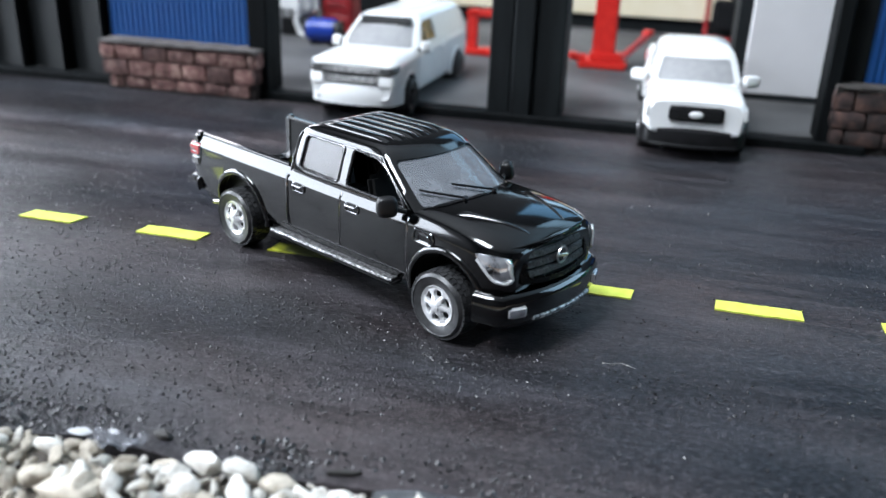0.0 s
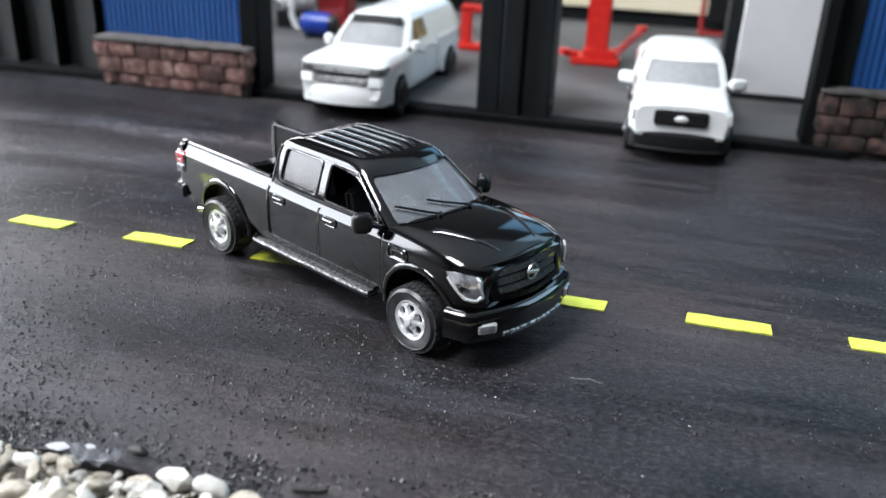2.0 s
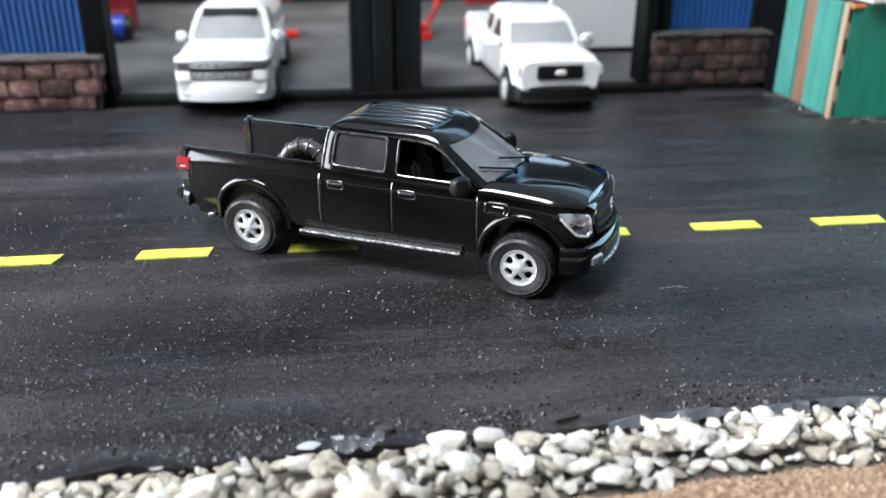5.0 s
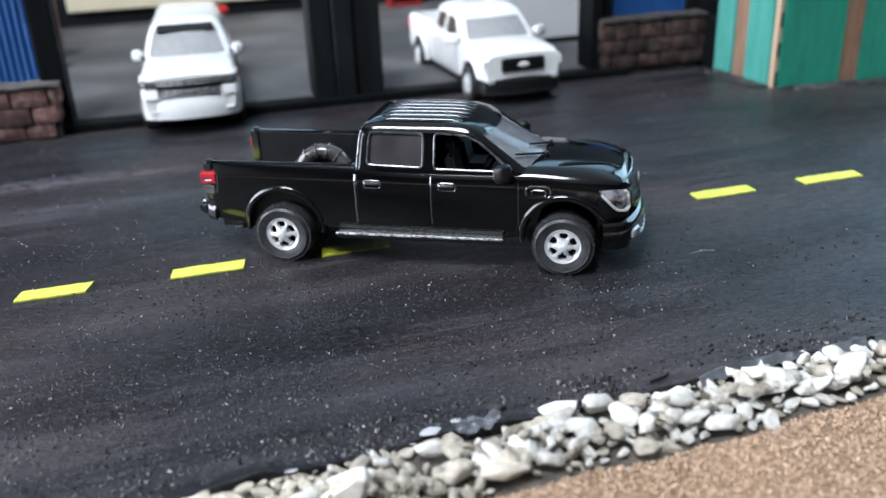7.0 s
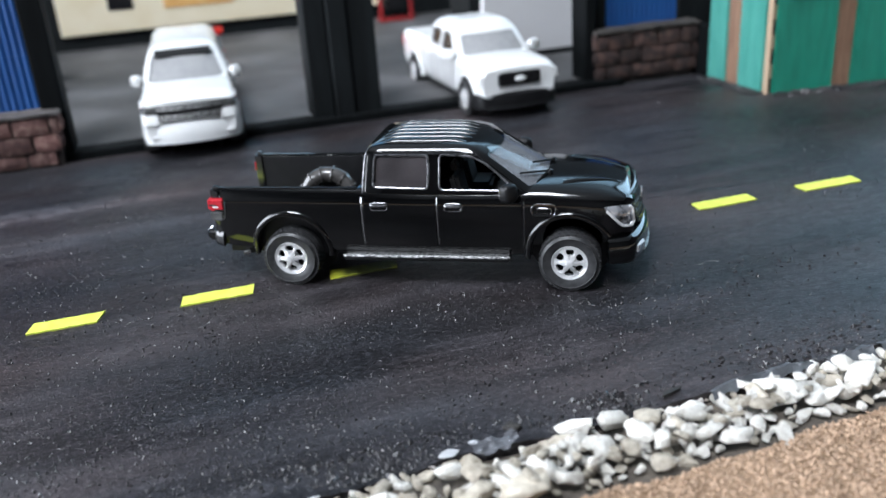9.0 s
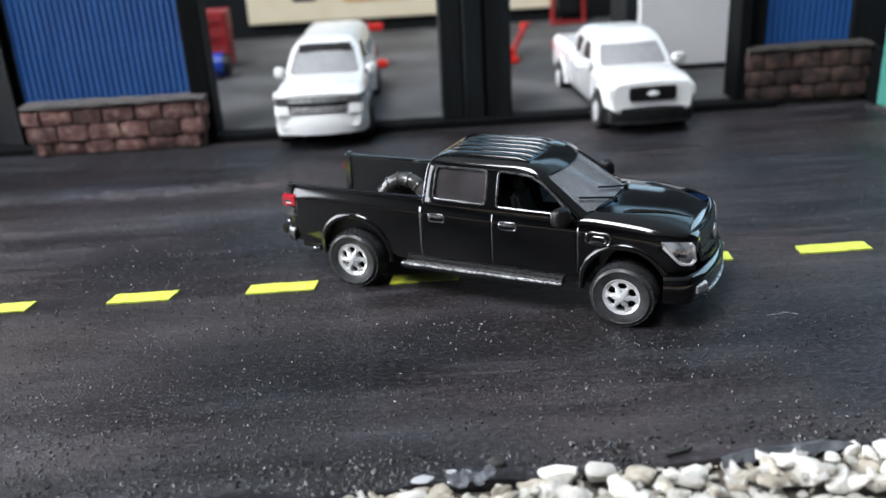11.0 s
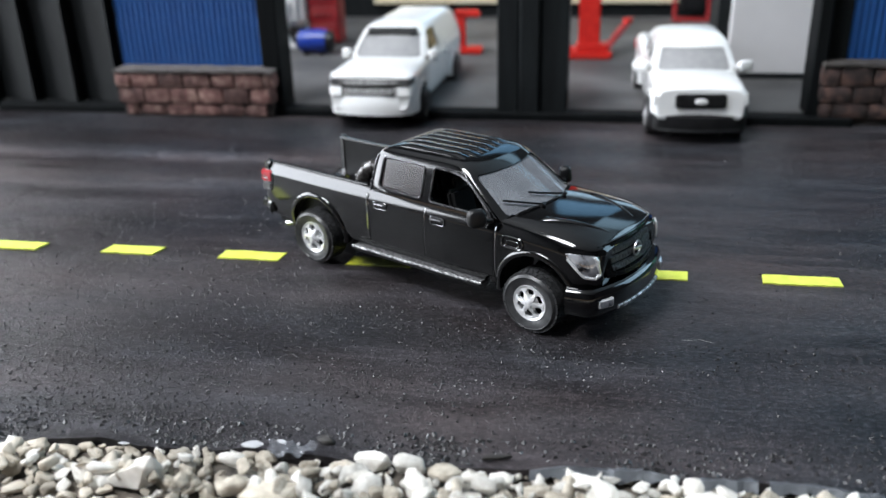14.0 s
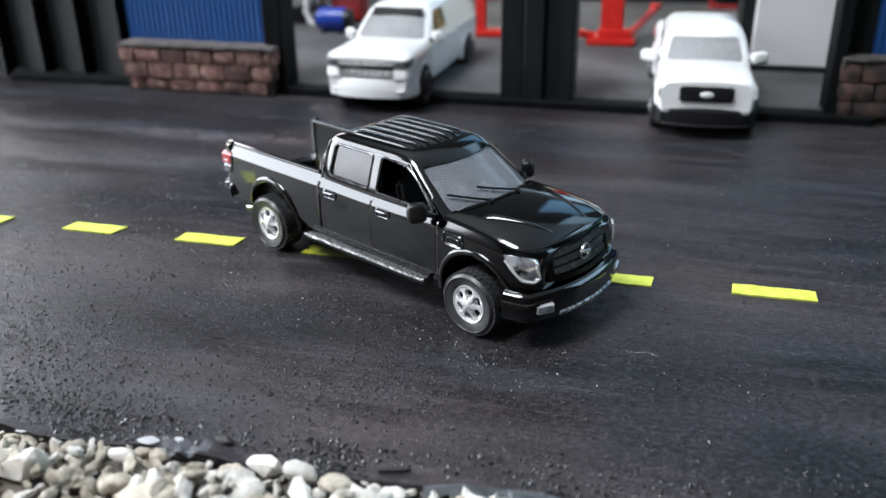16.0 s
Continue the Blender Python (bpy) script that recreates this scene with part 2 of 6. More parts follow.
M["asphalt"] = asphalt("asphalt")
M["tar_grain"] = surface("tar_grain", (0.006, 0.0055, 0.006), (0.040, 0.038, 0.040), 220, 0.36, 0.12, island="island", spread=0.25)
M["grit"] = surface("grit", (0.04, 0.038, 0.04), (0.22, 0.212, 0.208), 220, 0.45, 0.15, island="island", spread=0.25)
M["yellow_tape"] = surface("yellow_tape", (0.56, 0.64, 0.06), (0.72, 0.78, 0.13), 500, 0.55, 0.1, bump=0.00005, bump_scale=2500)
M["stone"] = surface("stone", (0.60, 0.557, 0.49), (0.89, 0.865, 0.81), 200, 0.75, 0.1, bump=0.00022, bump_scale=2200, island="object", dim=0.80)
M["stone_tan"] = surface("stone_tan", (0.33, 0.28, 0.215), (0.66, 0.60, 0.50), 200, 0.75, 0.1, bump=0.00022, bump_scale=2200, island="object", dim=0.72)
M["stone_pink"] = surface("stone_pink", (0.45, 0.16, 0.15), (0.6, 0.3, 0.28), 200, 0.7, 0.1, bump=0.0002, bump_scale=1500)
M["bark"] = surface("bark", (0.012, 0.011, 0.010), (0.04, 0.035, 0.03), 300, 0.6, 0.1, bump=0.0002, bump_scale=900)
M["stone_stuff"] = surface("stone_stuff", (0.60, 0.557, 0.49), (0.89, 0.865, 0.81), 200, 0.75, 0.1, bump=0.00022, bump_scale=2200, island="island", dim=0.80)
M["stone_tan_stuff"] = surface("stone_tan_stuff", (0.33, 0.28, 0.215), (0.66, 0.60, 0.50), 200, 0.75, 0.1, bump=0.00022, bump_scale=2200, island="island", dim=0.72)
M["soil"] = surface("soil", (0.05, 0.042, 0.035), (0.15, 0.125, 0.10), 300, 0.85, 0.1, bump=0.0004, bump_scale=900)
M["sand"] = surface("sand", (0.19, 0.120, 0.070), (0.41, 0.275, 0.175), 700, 0.8, 0.1, bump=0.0004, bump_scale=1600)
M["sand_grain"] = surface("sand_grain", (0.24, 0.148, 0.088), (0.60, 0.42, 0.285), 900, 0.65, 0.15, island="island")
M["cladding"] = surface("cladding", (0.0026, 0.0032, 0.0036), (0.0085, 0.0105, 0.0115), 150, 0.6, 0.1, spec=0.28, bump=0.00006, bump_scale=1200, stretch=(2, 2, 0.3))
M["door_dark"] = surface("door_dark", (0.0016, 0.0021, 0.0024), (0.0055, 0.0068, 0.0075), 150, 0.75, 0.1, spec=0.1, bump=0.00006, bump_scale=1200, stretch=(2, 2, 0.3))
M["wall_dark"] = surface("wall_dark", (0.0030, 0.0040, 0.0046), (0.0095, 0.0122, 0.0135), 150, 0.7, 0.1, spec=0.2, bump=0.00006, bump_scale=1200, stretch=(2, 2, 0.3))
M["blue_metal"] = surface("blue_metal", (0.007, 0.053, 0.20), (0.015, 0.086, 0.285), 120, 0.42, 0.1, stretch=(2.5, 2.5, 0.35))
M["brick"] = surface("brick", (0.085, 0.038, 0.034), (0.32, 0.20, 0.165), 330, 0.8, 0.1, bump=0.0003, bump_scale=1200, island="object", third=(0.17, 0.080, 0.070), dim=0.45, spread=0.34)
# darker copy of brick, used on the right-hand base only
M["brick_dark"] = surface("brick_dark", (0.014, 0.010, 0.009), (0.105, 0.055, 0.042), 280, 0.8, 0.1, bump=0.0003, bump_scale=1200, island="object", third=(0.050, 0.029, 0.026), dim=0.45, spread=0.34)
M["lamp_dark"] = surface("lamp_dark", (0.02, 0.02, 0.022), (0.12, 0.12, 0.12), 500, 0.12, 0.05, coat=1.0)
M["yellow_worn"] = surface("yellow_worn", (0.06, 0.07, 0.012), (0.66, 0.69, 0.05), 90, 0.55, 0.1, bump=0.00005, bump_scale=2500, spread=0.25)
M["mortar"] = surface("mortar", (0.010, 0.007, 0.007), (0.030, 0.022, 0.020), 500, 0.85, 0.1, bump=0.0002)
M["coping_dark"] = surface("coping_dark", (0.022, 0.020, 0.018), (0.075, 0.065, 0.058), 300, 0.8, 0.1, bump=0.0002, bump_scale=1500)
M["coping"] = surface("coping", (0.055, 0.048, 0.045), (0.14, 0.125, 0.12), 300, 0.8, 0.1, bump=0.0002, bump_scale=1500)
# dark grey with broad random patches over both bays
M["garage_floor"] = surface("garage_floor", (0.034, 0.034, 0.035), (0.125, 0.125, 0.127), 26, 0.6, 0.15, bump=0.00005, third=(0.072, 0.071, 0.071), spec=0.3)
M["cream_wall"] = surface("cream_wall", (0.72, 0.62, 0.42), (0.82, 0.75, 0.58), 60, 0.7, 0.1)
M["orange_tape"] = surface("orange_tape", (0.62, 0.14, 0.03), (0.75, 0.24, 0.06), 200, 0.5, 0.1)
M["orange_print"] = surface("orange_print", (0.65, 0.32, 0.08), (0.78, 0.5, 0.2), 200, 0.6, 0.1)
M["grey_panel"] = surface("grey_panel", (0.58, 0.57, 0.57), (0.66, 0.65, 0.65), 40, 0.6, 0.1)
M["red_plastic"] = surface("red_plastic", (0.50, 0.012, 0.010), (0.66, 0.03, 0.02), 300, 0.35, 0.1)
M["dark_red"] = surface("dark_red", (0.22, 0.008, 0.012), (0.34, 0.02, 0.02), 300, 0.45, 0.1)
M["blue_plastic"] = surface("blue_plastic", (0.006, 0.03, 0.24), (0.014, 0.05, 0.36), 300, 0.35, 0.1)
M["white_plastic"] = surface("white_plastic", (0.7, 0.7, 0.7), (0.8, 0.8, 0.79), 200, 0.5, 0.1)
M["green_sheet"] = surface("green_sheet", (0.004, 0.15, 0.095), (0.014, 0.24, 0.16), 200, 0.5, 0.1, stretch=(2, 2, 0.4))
# same sheets on the fence's lit side: the brighter light is in the colour
M["green_sheet_lit"] = surface("green_sheet_lit", (0.045, 0.26, 0.215), (0.09, 0.35, 0.295), 200, 0.5, 0.1, stretch=(2, 2, 0.4))
M["post_wood"] = surface("post_wood", (0.15, 0.080, 0.05), (0.30, 0.18, 0.115), 300, 0.7, 0.1, stretch=(2, 2, 0.25), bump=0.0001)
M["light_wood"] = surface("light_wood", (0.34, 0.24, 0.15), (0.52, 0.39, 0.27), 300, 0.7, 0.1, stretch=(2, 2, 0.25), bump=0.0001)
M["room_wall"] = surface("room_wall", (0.032, 0.032, 0.033), (0.048, 0.048, 0.050), 3, 0.9, 0.05)
M["room_ceiling"] = surface("room_ceiling", (0.50, 0.50, 0.50), (0.58, 0.58, 0.58), 3, 0.9, 0.05)
# for the unseen west wall only: paler, to reflect grey into the truck's flank
M["room_wall_pale"] = surface("room_wall_pale", (0.15, 0.15, 0.155), (0.20, 0.20, 0.205), 3, 0.9, 0.05)
M["room_floor"] = surface("room_floor", (0.016, 0.015, 0.014), (0.030, 0.028, 0.026), 6, 0.5, 0.1, stretch=(1, 6, 1))
M["table_wood"] = surface("table_wood", (0.020, 0.016, 0.013), (0.045, 0.036, 0.028), 12, 0.5, 0.1, stretch=(1, 8, 1))
M["clear_scrap"] = glass("clear_scrap", (0.42, 0.44, 0.48), 0.24, 0.03)


# ---- building helpers (bmesh in centimetres) ----
def mesh_of(bm, name="m"):
    me = bpy.data.meshes.new(name)
    bm.normal_update()
    bm.to_mesh(me)
    bm.free()
    return me


def finish(me, material, angle=35):
    me.transform(Matrix.Scale(C, 4))
    me.materials.clear()
    me.materials.append(M[material])
    if angle:
        me.shade_smooth()
        me.set_sharp_from_angle(angle=radians(angle))
    return me


def part(name, bm, material, parent=None, label="", angle=35, at=None):
    me = bm if isinstance(bm, bpy.types.Mesh) else mesh_of(bm, name)
    ob = new(name, finish(me, material, angle))
    if parent:
        ob.parent = parent
    if at is not None:
        ob.matrix_basis = at
    if label:
        ob["label"] = label
    return ob


def place(x, y, z=0, rx=0, ry=0, rz=0):
    return pose(x * C, y * C, z * C, rx, ry, rz)


def root(name, at, label, category, group="", kind=""):
    ob = new(name)
    ob.empty_display_size = 0.01
    ob.matrix_basis = at
    return tagged(ob, label, category, group, kind)


def structure(name, bm, material, label, category, angle=35):
    return tagged(part(name, bm, material, angle=angle), label, category, kind="structure")


def carve(bm, cutters):
    """A mesh with the cutters taken out of it."""
    ob = new("solid", mesh_of(bm))
    tools = []
    for c in cutters:
        t = new("cutter", mesh_of(c))
        tools.append(t)
        md = ob.modifiers.new("cut", "BOOLEAN")
        md.operation, md.solver, md.object = "DIFFERENCE", "EXACT", t
    bpy.context.view_layer.update()
    me = bpy.data.meshes.new_from_object(ob.evaluated_get(bpy.context.evaluated_depsgraph_get()))
    for t in (ob, *tools):
        d = t.data
        bpy.data.objects.remove(t)
        bpy.data.meshes.remove(d)
    return me


def box(bm, x0, x1, y0, y1, z0, z1, bevel=0.0, m=None, seg=1):
    g = bmesh.ops.create_cube(bm, size=1.0)["verts"]
    bmesh.ops.scale(bm, vec=(x1 - x0, y1 - y0, z1 - z0), verts=g)
    bmesh.ops.translate(bm, vec=((x0 + x1) / 2, (y0 + y1) / 2, (z0 + z1) / 2), verts=g)
    if bevel:
        es = list({e for v in g for e in v.link_edges})
        g = bmesh.ops.bevel(bm, geom=es, offset=bevel, segments=seg, affect="EDGES")["verts"]
        g = list({v for v in g})
    if m is not None:
        bmesh.ops.transform(bm, matrix=m, verts=g)
    return bm


def slab(x0, x1, y0, y1, z0, z1, bevel=0.0, seg=1):
    return box(bmesh.new(), x0, x1, y0, y1, z0, z1, bevel, None, seg)


def cyl(bm, p, q, r, r2=None, seg=24):
    p, q = Vector(p), Vector(q)
    d = q - p
    g = bmesh.ops.create_cone(bm, cap_ends=True, segments=seg, radius1=r, radius2=r if r2 is None else r2, depth=d.length)["verts"]
    m = Matrix.Translation((p + q) / 2) @ d.to_track_quat("Z", "Y").to_matrix().to_4x4()
    bmesh.ops.transform(bm, matrix=m, verts=g)
    return bm


def prism(poly, axis, a, b):
    """A polygon of (u, v) drawn out along an axis: y takes (x, z), x takes (y, z), z takes (x, y)."""
    bm = bmesh.new()

    def at(u, v, w):
        return {"y": (u, w, v), "x": (w, u, v), "z": (u, v, w)}[axis]
    lo = [bm.verts.new(at(u, v, a)) for u, v in poly]
    hi = [bm.verts.new(at(u, v, b)) for u, v in poly]
    bm.faces.new(lo)
    bm.faces.new(list(reversed(hi)))
    for i in range(len(poly)):
        j = (i + 1) % len(poly)
        bm.faces.new((lo[j], lo[i], hi[i], hi[j]))
    bmesh.ops.recalc_face_normals(bm, faces=bm.faces)
    return bm


def rounded(poly, r, n=5):
    """A polygon with its corners rounded."""
    out = []
    for i, p in enumerate(poly):
        p, a, b = Vector(p), Vector(poly[i - 1]), Vector(poly[(i + 1) % len(poly)])
        u, v = (a - p), (b - p)
        k = min(r, u.length * 0.45, v.length * 0.45)
        s, e = p + u.normalized() * k, p + v.normalized() * k
        for j in range(n + 1):
            t = j / n
            out.append(tuple(s * (1 - t) ** 2 + p * 2 * t * (1 - t) + e * t * t))
    return out


def loft(rings, cap=True, closed=True):
    bm = bmesh.new()
    vs = [[bm.verts.new(p) for p in r] for r in rings]
    n = len(rings[0])
    for a, b in zip(vs, vs[1:]):
        for i in range(n if closed else n - 1):
            j = (i + 1) % n
            bm.faces.new((a[i], a[j], b[j], b[i]))
    if cap:
        bm.faces.new(list(reversed(vs[0])))
        bm.faces.new(vs[-1])
    bmesh.ops.recalc_face_normals(bm, faces=bm.faces)
    return bm


def spline(rows, x):
    """Catmull-Rom through rows sorted by their first value."""
    k = 0
    while k < len(rows) - 2 and rows[k + 1][0] < x:
        k += 1
    p1, p2 = rows[k], rows[k + 1]
    p0, p3 = rows[max(k - 1, 0)], rows[min(k + 2, len(rows) - 1)]
    h = p2[0] - p1[0]
    t = min(max((x - p1[0]) / h, 0), 1)
    out = []
    for i in range(len(p1)):
        m1 = (p2[i] - p0[i]) / max(p2[0] - p0[0], 1e-6) * h
        m2 = (p3[i] - p1[i]) / max(p3[0] - p1[0], 1e-6) * h
        out.append((2 * t**3 - 3 * t**2 + 1) * p1[i] + (t**3 - 2 * t**2 + t) * m1 + (-2 * t**3 + 3 * t**2) * p2[i] + (t**3 - t**2) * m2)
    return out


def tube(points, r, seg=10):
    """A round bar along points."""
    rings = []
    pts = [Vector(p) for p in points]
    for i, p in enumerate(pts):
        d = (pts[min(i + 1, len(pts) - 1)] - pts[max(i - 1, 0)]).normalized()
        u = d.orthogonal().normalized() if i == 0 else (u - d * u.dot(d)).normalized()
        v = d.cross(u)
        rings.append([p + (u * math.cos(2 * math.pi * k / seg) + v * math.sin(2 * math.pi * k / seg)) * r for k in range(seg)])
    return loft(rings)


def sweep(path, profile, closed_profile=True):
    """A profile of (out, z) swept along a plan path of (x, y); out is to the right of the path's way."""
    rings = []
    for i, p in enumerate(path):
        a, b = Vector(path[max(i - 1, 0)]), Vector(path[min(i + 1, len(path) - 1)])
        d = (b - a).normalized()
        nrm = Vector((d.y, -d.x))
        rings.append([(p[0] + nrm.x * o, p[1] + nrm.y * o, z) for o, z in profile])
    return loft(rings, cap=closed_profile, closed=closed_profile)


def lathe(profile, seg=40):
    """A profile of (radius, y) turned round the y axis."""
    rings = []
    for k in range(seg):
        a = 2 * math.pi * k / seg
        rings.append([(r * math.cos(a), y, r * math.sin(a)) for r, y in profile])
    bm = bmesh.new()
    vs = [[bm.verts.new(p) for p in r] for r in rings]
    for k in range(seg):
        a, b = vs[k], vs[(k + 1) % seg]
        for i in range(len(profile) - 1):
            bm.faces.new((a[i], a[i + 1], b[i + 1], b[i]))
    bmesh.ops.recalc_face_normals(bm, faces=bm.faces)
    return bm


# ---- the room round the model ----
def wall_with_hole(axis, at0, at1, u0, u1, z0, z1, hole):
    """A wall of some thickness with one opening, as four blocks in one mesh."""
    bm = bmesh.new()
    a, b, c, d = hole
    for s0, s1, t0, t1 in ((u0, a, z0, z1), (b, u1, z0, z1), (a, b, z0, c), (a, b, d, z1)):
        if axis == "x":
            box(bm, at0, at1, s0, s1, t0, t1)
        else:
            box(bm, s0, s1, at0, at1, t0, t1)
    return bm


structure("wall_west", wall_with_hole("x", -165, -150, -120, 200, -75, 165, (-41, 132, 3, 97)), "room_wall_pale", "unseen grey room wall with a window opening, paler than the other walls", "wall")
def north_wall():
    bm = bmesh.new()
    for u0, u1, z0, z1, hole in ((-150, -95, -75, 165, (-148, -100, 39, 85)), (-95, 180, -75, 64, (-88, 68, 36, 54)), (-95, 180, 64, 117, (-9, 45, 69, 115)), (-95, 180, 117, 165, (40, 172, 118, 160))):
        me = mesh_of(wall_with_hole("y", 200, 215, u0, u1, z0, z1, hole))
        bm.from_mesh(me)
        bpy.data.meshes.remove(me)
    return bm


structure("wall_north", north_wall(), "room_wall", "unseen dark grey room wall with four openings for windows and added lamps", "wall")
structure("wall_east", wall_with_hole("x", 180, 195, -120, 200, -75, 165, (57, 193, 39, 149)), "room_wall", "plain dark grey room wall with a window opening", "wall")
structure("wall_south", slab(-150, 180, -135, -120, -75, 165), "room_wall", "plain dark grey room wall", "wall")
# unseen ceiling, its opening cut only to house the overhead fill lamp
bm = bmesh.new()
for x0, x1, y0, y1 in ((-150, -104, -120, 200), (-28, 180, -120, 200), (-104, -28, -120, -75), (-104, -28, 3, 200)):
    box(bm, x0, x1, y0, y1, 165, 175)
structure("ceiling", bm, "room_ceiling", "unseen grey room ceiling with an opening cut for the overhead fill lamp", "ceiling")
structure("floor", slab(-150, 180, -120, 200, -85, -75), "room_floor", "dark wooden room floor", "floor")

table = root("table", place(0, 30, -73), "dark wooden table that carries the model", "table")
part("tabletop", slab(-62, 62, -38, 42, 67, 71.0, 0.6), "table_wood", table)
for sx in (-56, 56):
    for sy in (-32, 36):
        part("leg", slab(sx - 3, sx + 3, sy - 3, sy + 3, -2, 67, 0.4), "table_wood", table)
structure("base_board", slab(-42, 42, -6, 66, -2.0, -0.9, 0.1), "mortar", "dark board under the model scene", "board")

# ---- ground ----
EDGE = 9.96


def edge_y(x):
    """The road's front edge."""
    return EDGE + 0.038 * (x + 1) + 0.05 * math.sin(x * 0.9 + 0.4) + 0.045 * math.sin(x * 2.3) + 0.03 * math.sin(x * 5.1 + 1)


def sand_y(x):
    """The sand's edge towards the pebbles."""
    return 8.47 + 0.045 * (x + 1.5) + 0.05 * math.sin(x * 1.3) + 0.03 * math.sin(x * 3.7)


def road_mesh():
    bm = bmesh.new()
    nx, rows = 240, [0.0, 0.05, 0.12, 0.3, 0.8, 1.6, 3.0, 5, 8, 12, 16, 21.6]
    grid = []
    for i in range(nx + 1):
        x = -42 + 84 * i / nx
        col = []
        for k, r in enumerate(rows):
            y = edge_y(x) + r * (31.3 - edge_y(x)) / 21.6
            lip = 0.10 * math.exp(-r / 0.25) * (0.5 + 0.5 * math.sin(x * 1.7 + 2)) if r < 2 else 0
            z = lip + (0.02 * noise.noise(Vector((x * 0.25, y * 0.4, 3))) if 1 < r < 21 else 0)
            col.append(bm.verts.new((x, y, z)))
        low = bm.verts.new((x, edge_y(x) + 0.02, -0.9))
        grid.append([low] + col)
    for a, b in zip(grid, grid[1:]):
        for k in range(len(a) - 1):
            bm.faces.new((a[k], b[k], b[k + 1], a[k + 1]))
    bmesh.ops.recalc_face_normals(bm, faces=bm.faces)
    if sum(f.normal.z for f in bm.faces) < 0:
        bmesh.ops.reverse_faces(bm, faces=bm.faces)
    return bm


road = structure("road", road_mesh(), "asphalt", "black model road with a rough streaky surface", "road", angle=60)
structure("verge", slab(-42, 42, 6.2, 12.0, -0.9, -0.12), "soil", "dark soil bed under the pebble border", "ground")


def sand_mesh():
    bm = bmesh.new()
    nx, ny = 160, 30
    g = [[None] * (ny + 1) for _ in range(nx + 1)]
    for i in range(nx + 1):
        for j in range(ny + 1):
            x, y = -42 + 84 * i / nx, -6 + 14.45 * j / ny
            top = sand_y(x)
            y = top - 0.05 * (ny - j) if j > ny - 3 else -6 + (top + 5.85) * j / (ny - 3)
            z = 0.02 + 0.04 * noise.noise(Vector((x * 0.6, y * 0.6, 1)))
            g[i][j] = bm.verts.new((x, y, -0.3 if j == ny else z))
    for i in range(nx):
        for j in range(ny):
            bm.faces.new((g[i][j], g[i + 1][j], g[i + 1][j + 1], g[i][j + 1]))
    return bm


sand = structure("sand_ground", sand_mesh(), "sand", "coarse light brown sand ground", "ground", angle=60)

# ---- the dashes ----
DASHES = ((-17.95, -16.45, 0.02), (-14.85, -13.4, -0.02), (-11.65, -10.22, 0.03), (-8.52, -7.0, 0.02), (-5.32, -3.8, 0.0), (0.9, 2.42, 0.0), (4.06, 5.66, 0.05),
          (7.1, 8.8, 0.0), (10.25, 11.85, 0.02), (13.4, 15.0, 0.0), (16.5, 18.1, 0.02))
for k, (x0, x1, dy) in enumerate(DASHES):
    bm = bmesh.new()
    n = 10
    yb, yt = 17.11 + dy + 0.006 * (x0 + 6), 17.56 + dy + 0.006 * (x0 + 6)
    lo, hi = [], []
    for i in range(n + 1):
        x = x0 + (x1 - x0) * i / n
        lo.append((x + 0.03 * random.uniform(-1, 1) * (i in (0, n)), yb + random.uniform(-0.015, 0.015)))
        hi.append((x + 0.08 + 0.06 * random.uniform(-1, 1) * (i in (0, n)), yt + random.uniform(-0.015, 0.015)))
    poly = lo + hi[::-1]
    d = part("road_dash", prism(poly, "z", 0.0, 0.035), "yellow_worn" if k == 4 else "yellow_tape", angle=20)
    tagged(d, "torn yellow tape dash stuck on the black road", "road marking", "yellow road dashes")

# ---- the garage front ----
wall = root("garage_front", place(0, 0), "charcoal garage front with two open bays", "building", kind="structure")
H = 6.0
part("threshold", slab(-24, 9, 30.55, 31.35, -0.3, 0.30, 0.05), "door_dark", wall)
for x0, x1, y0, y1 in ((-12.42, -11.68, 30.62, 31.9), (7.5, 7.95, 30.9, 32.2)):
    part("door_post", slab(x0, x1, y0, y1, -0.3, H, 0.05), "door_dark", wall)
for x0, x1, y0 in ((-3.42, -2.6, 30.75), (-2.6, -1.86, 30.62), (-1.86, -0.84, 30.8)):
    part("pillar_board", slab(x0 + 0.01, x1 - 0.01, y0, 32.2, -0.3, H, 0.06), "wall_dark", wall)
for k, x0 in enumerate((-18.95, -20.6, -22.5, -24.4, -26.3, -28.2)):
    x1 = -18.42 if k == 0 else x0 + 1.82
    bm = prism([(x0, 31.55), (x1, 30.95 if k else 31.2), (x1, 32.3), (x0, 32.3)], "z", -0.3, H)
    part("cladding_board", bm, "cladding", wall)


def corrugated(x0, x1, y, z0, z1, pitch, depth):
    n = max(4, int((x1 - x0) / pitch) * 8)
    front = [(x0 + (x1 - x0) * i / n, y - depth * 0.5 * (1 + math.cos(2 * math.pi * (x1 - x0) * i / n / pitch))) for i in range(n + 1)]
    return prism(front + [(x1, y + 0.15), (x0, y + 0.15)], "z", z0, z1)


part("blue_sheet", corrugated(-18.42, -12.42, 31.15, -0.2, 3.62, 0.225, 0.06), "blue_metal", wall, "blue corrugated sheet", angle=50)
part("blue_sheet", corrugated(-18.42, -12.42, 31.19, 3.55, H, 0.225, 0.06), "blue_metal", wall, "blue corrugated sheet", angle=50)
part("blue_sheet", corrugated(8.75, 11.95, 31.75, -0.2, H, 0.225, 0.06), "blue_metal", wall, "blue corrugated sheet", angle=50)
part("corner_board", slab(7.95, 8.75, 31.62, 32.3, -0.3, H, 0.05), "wall_dark", wall)
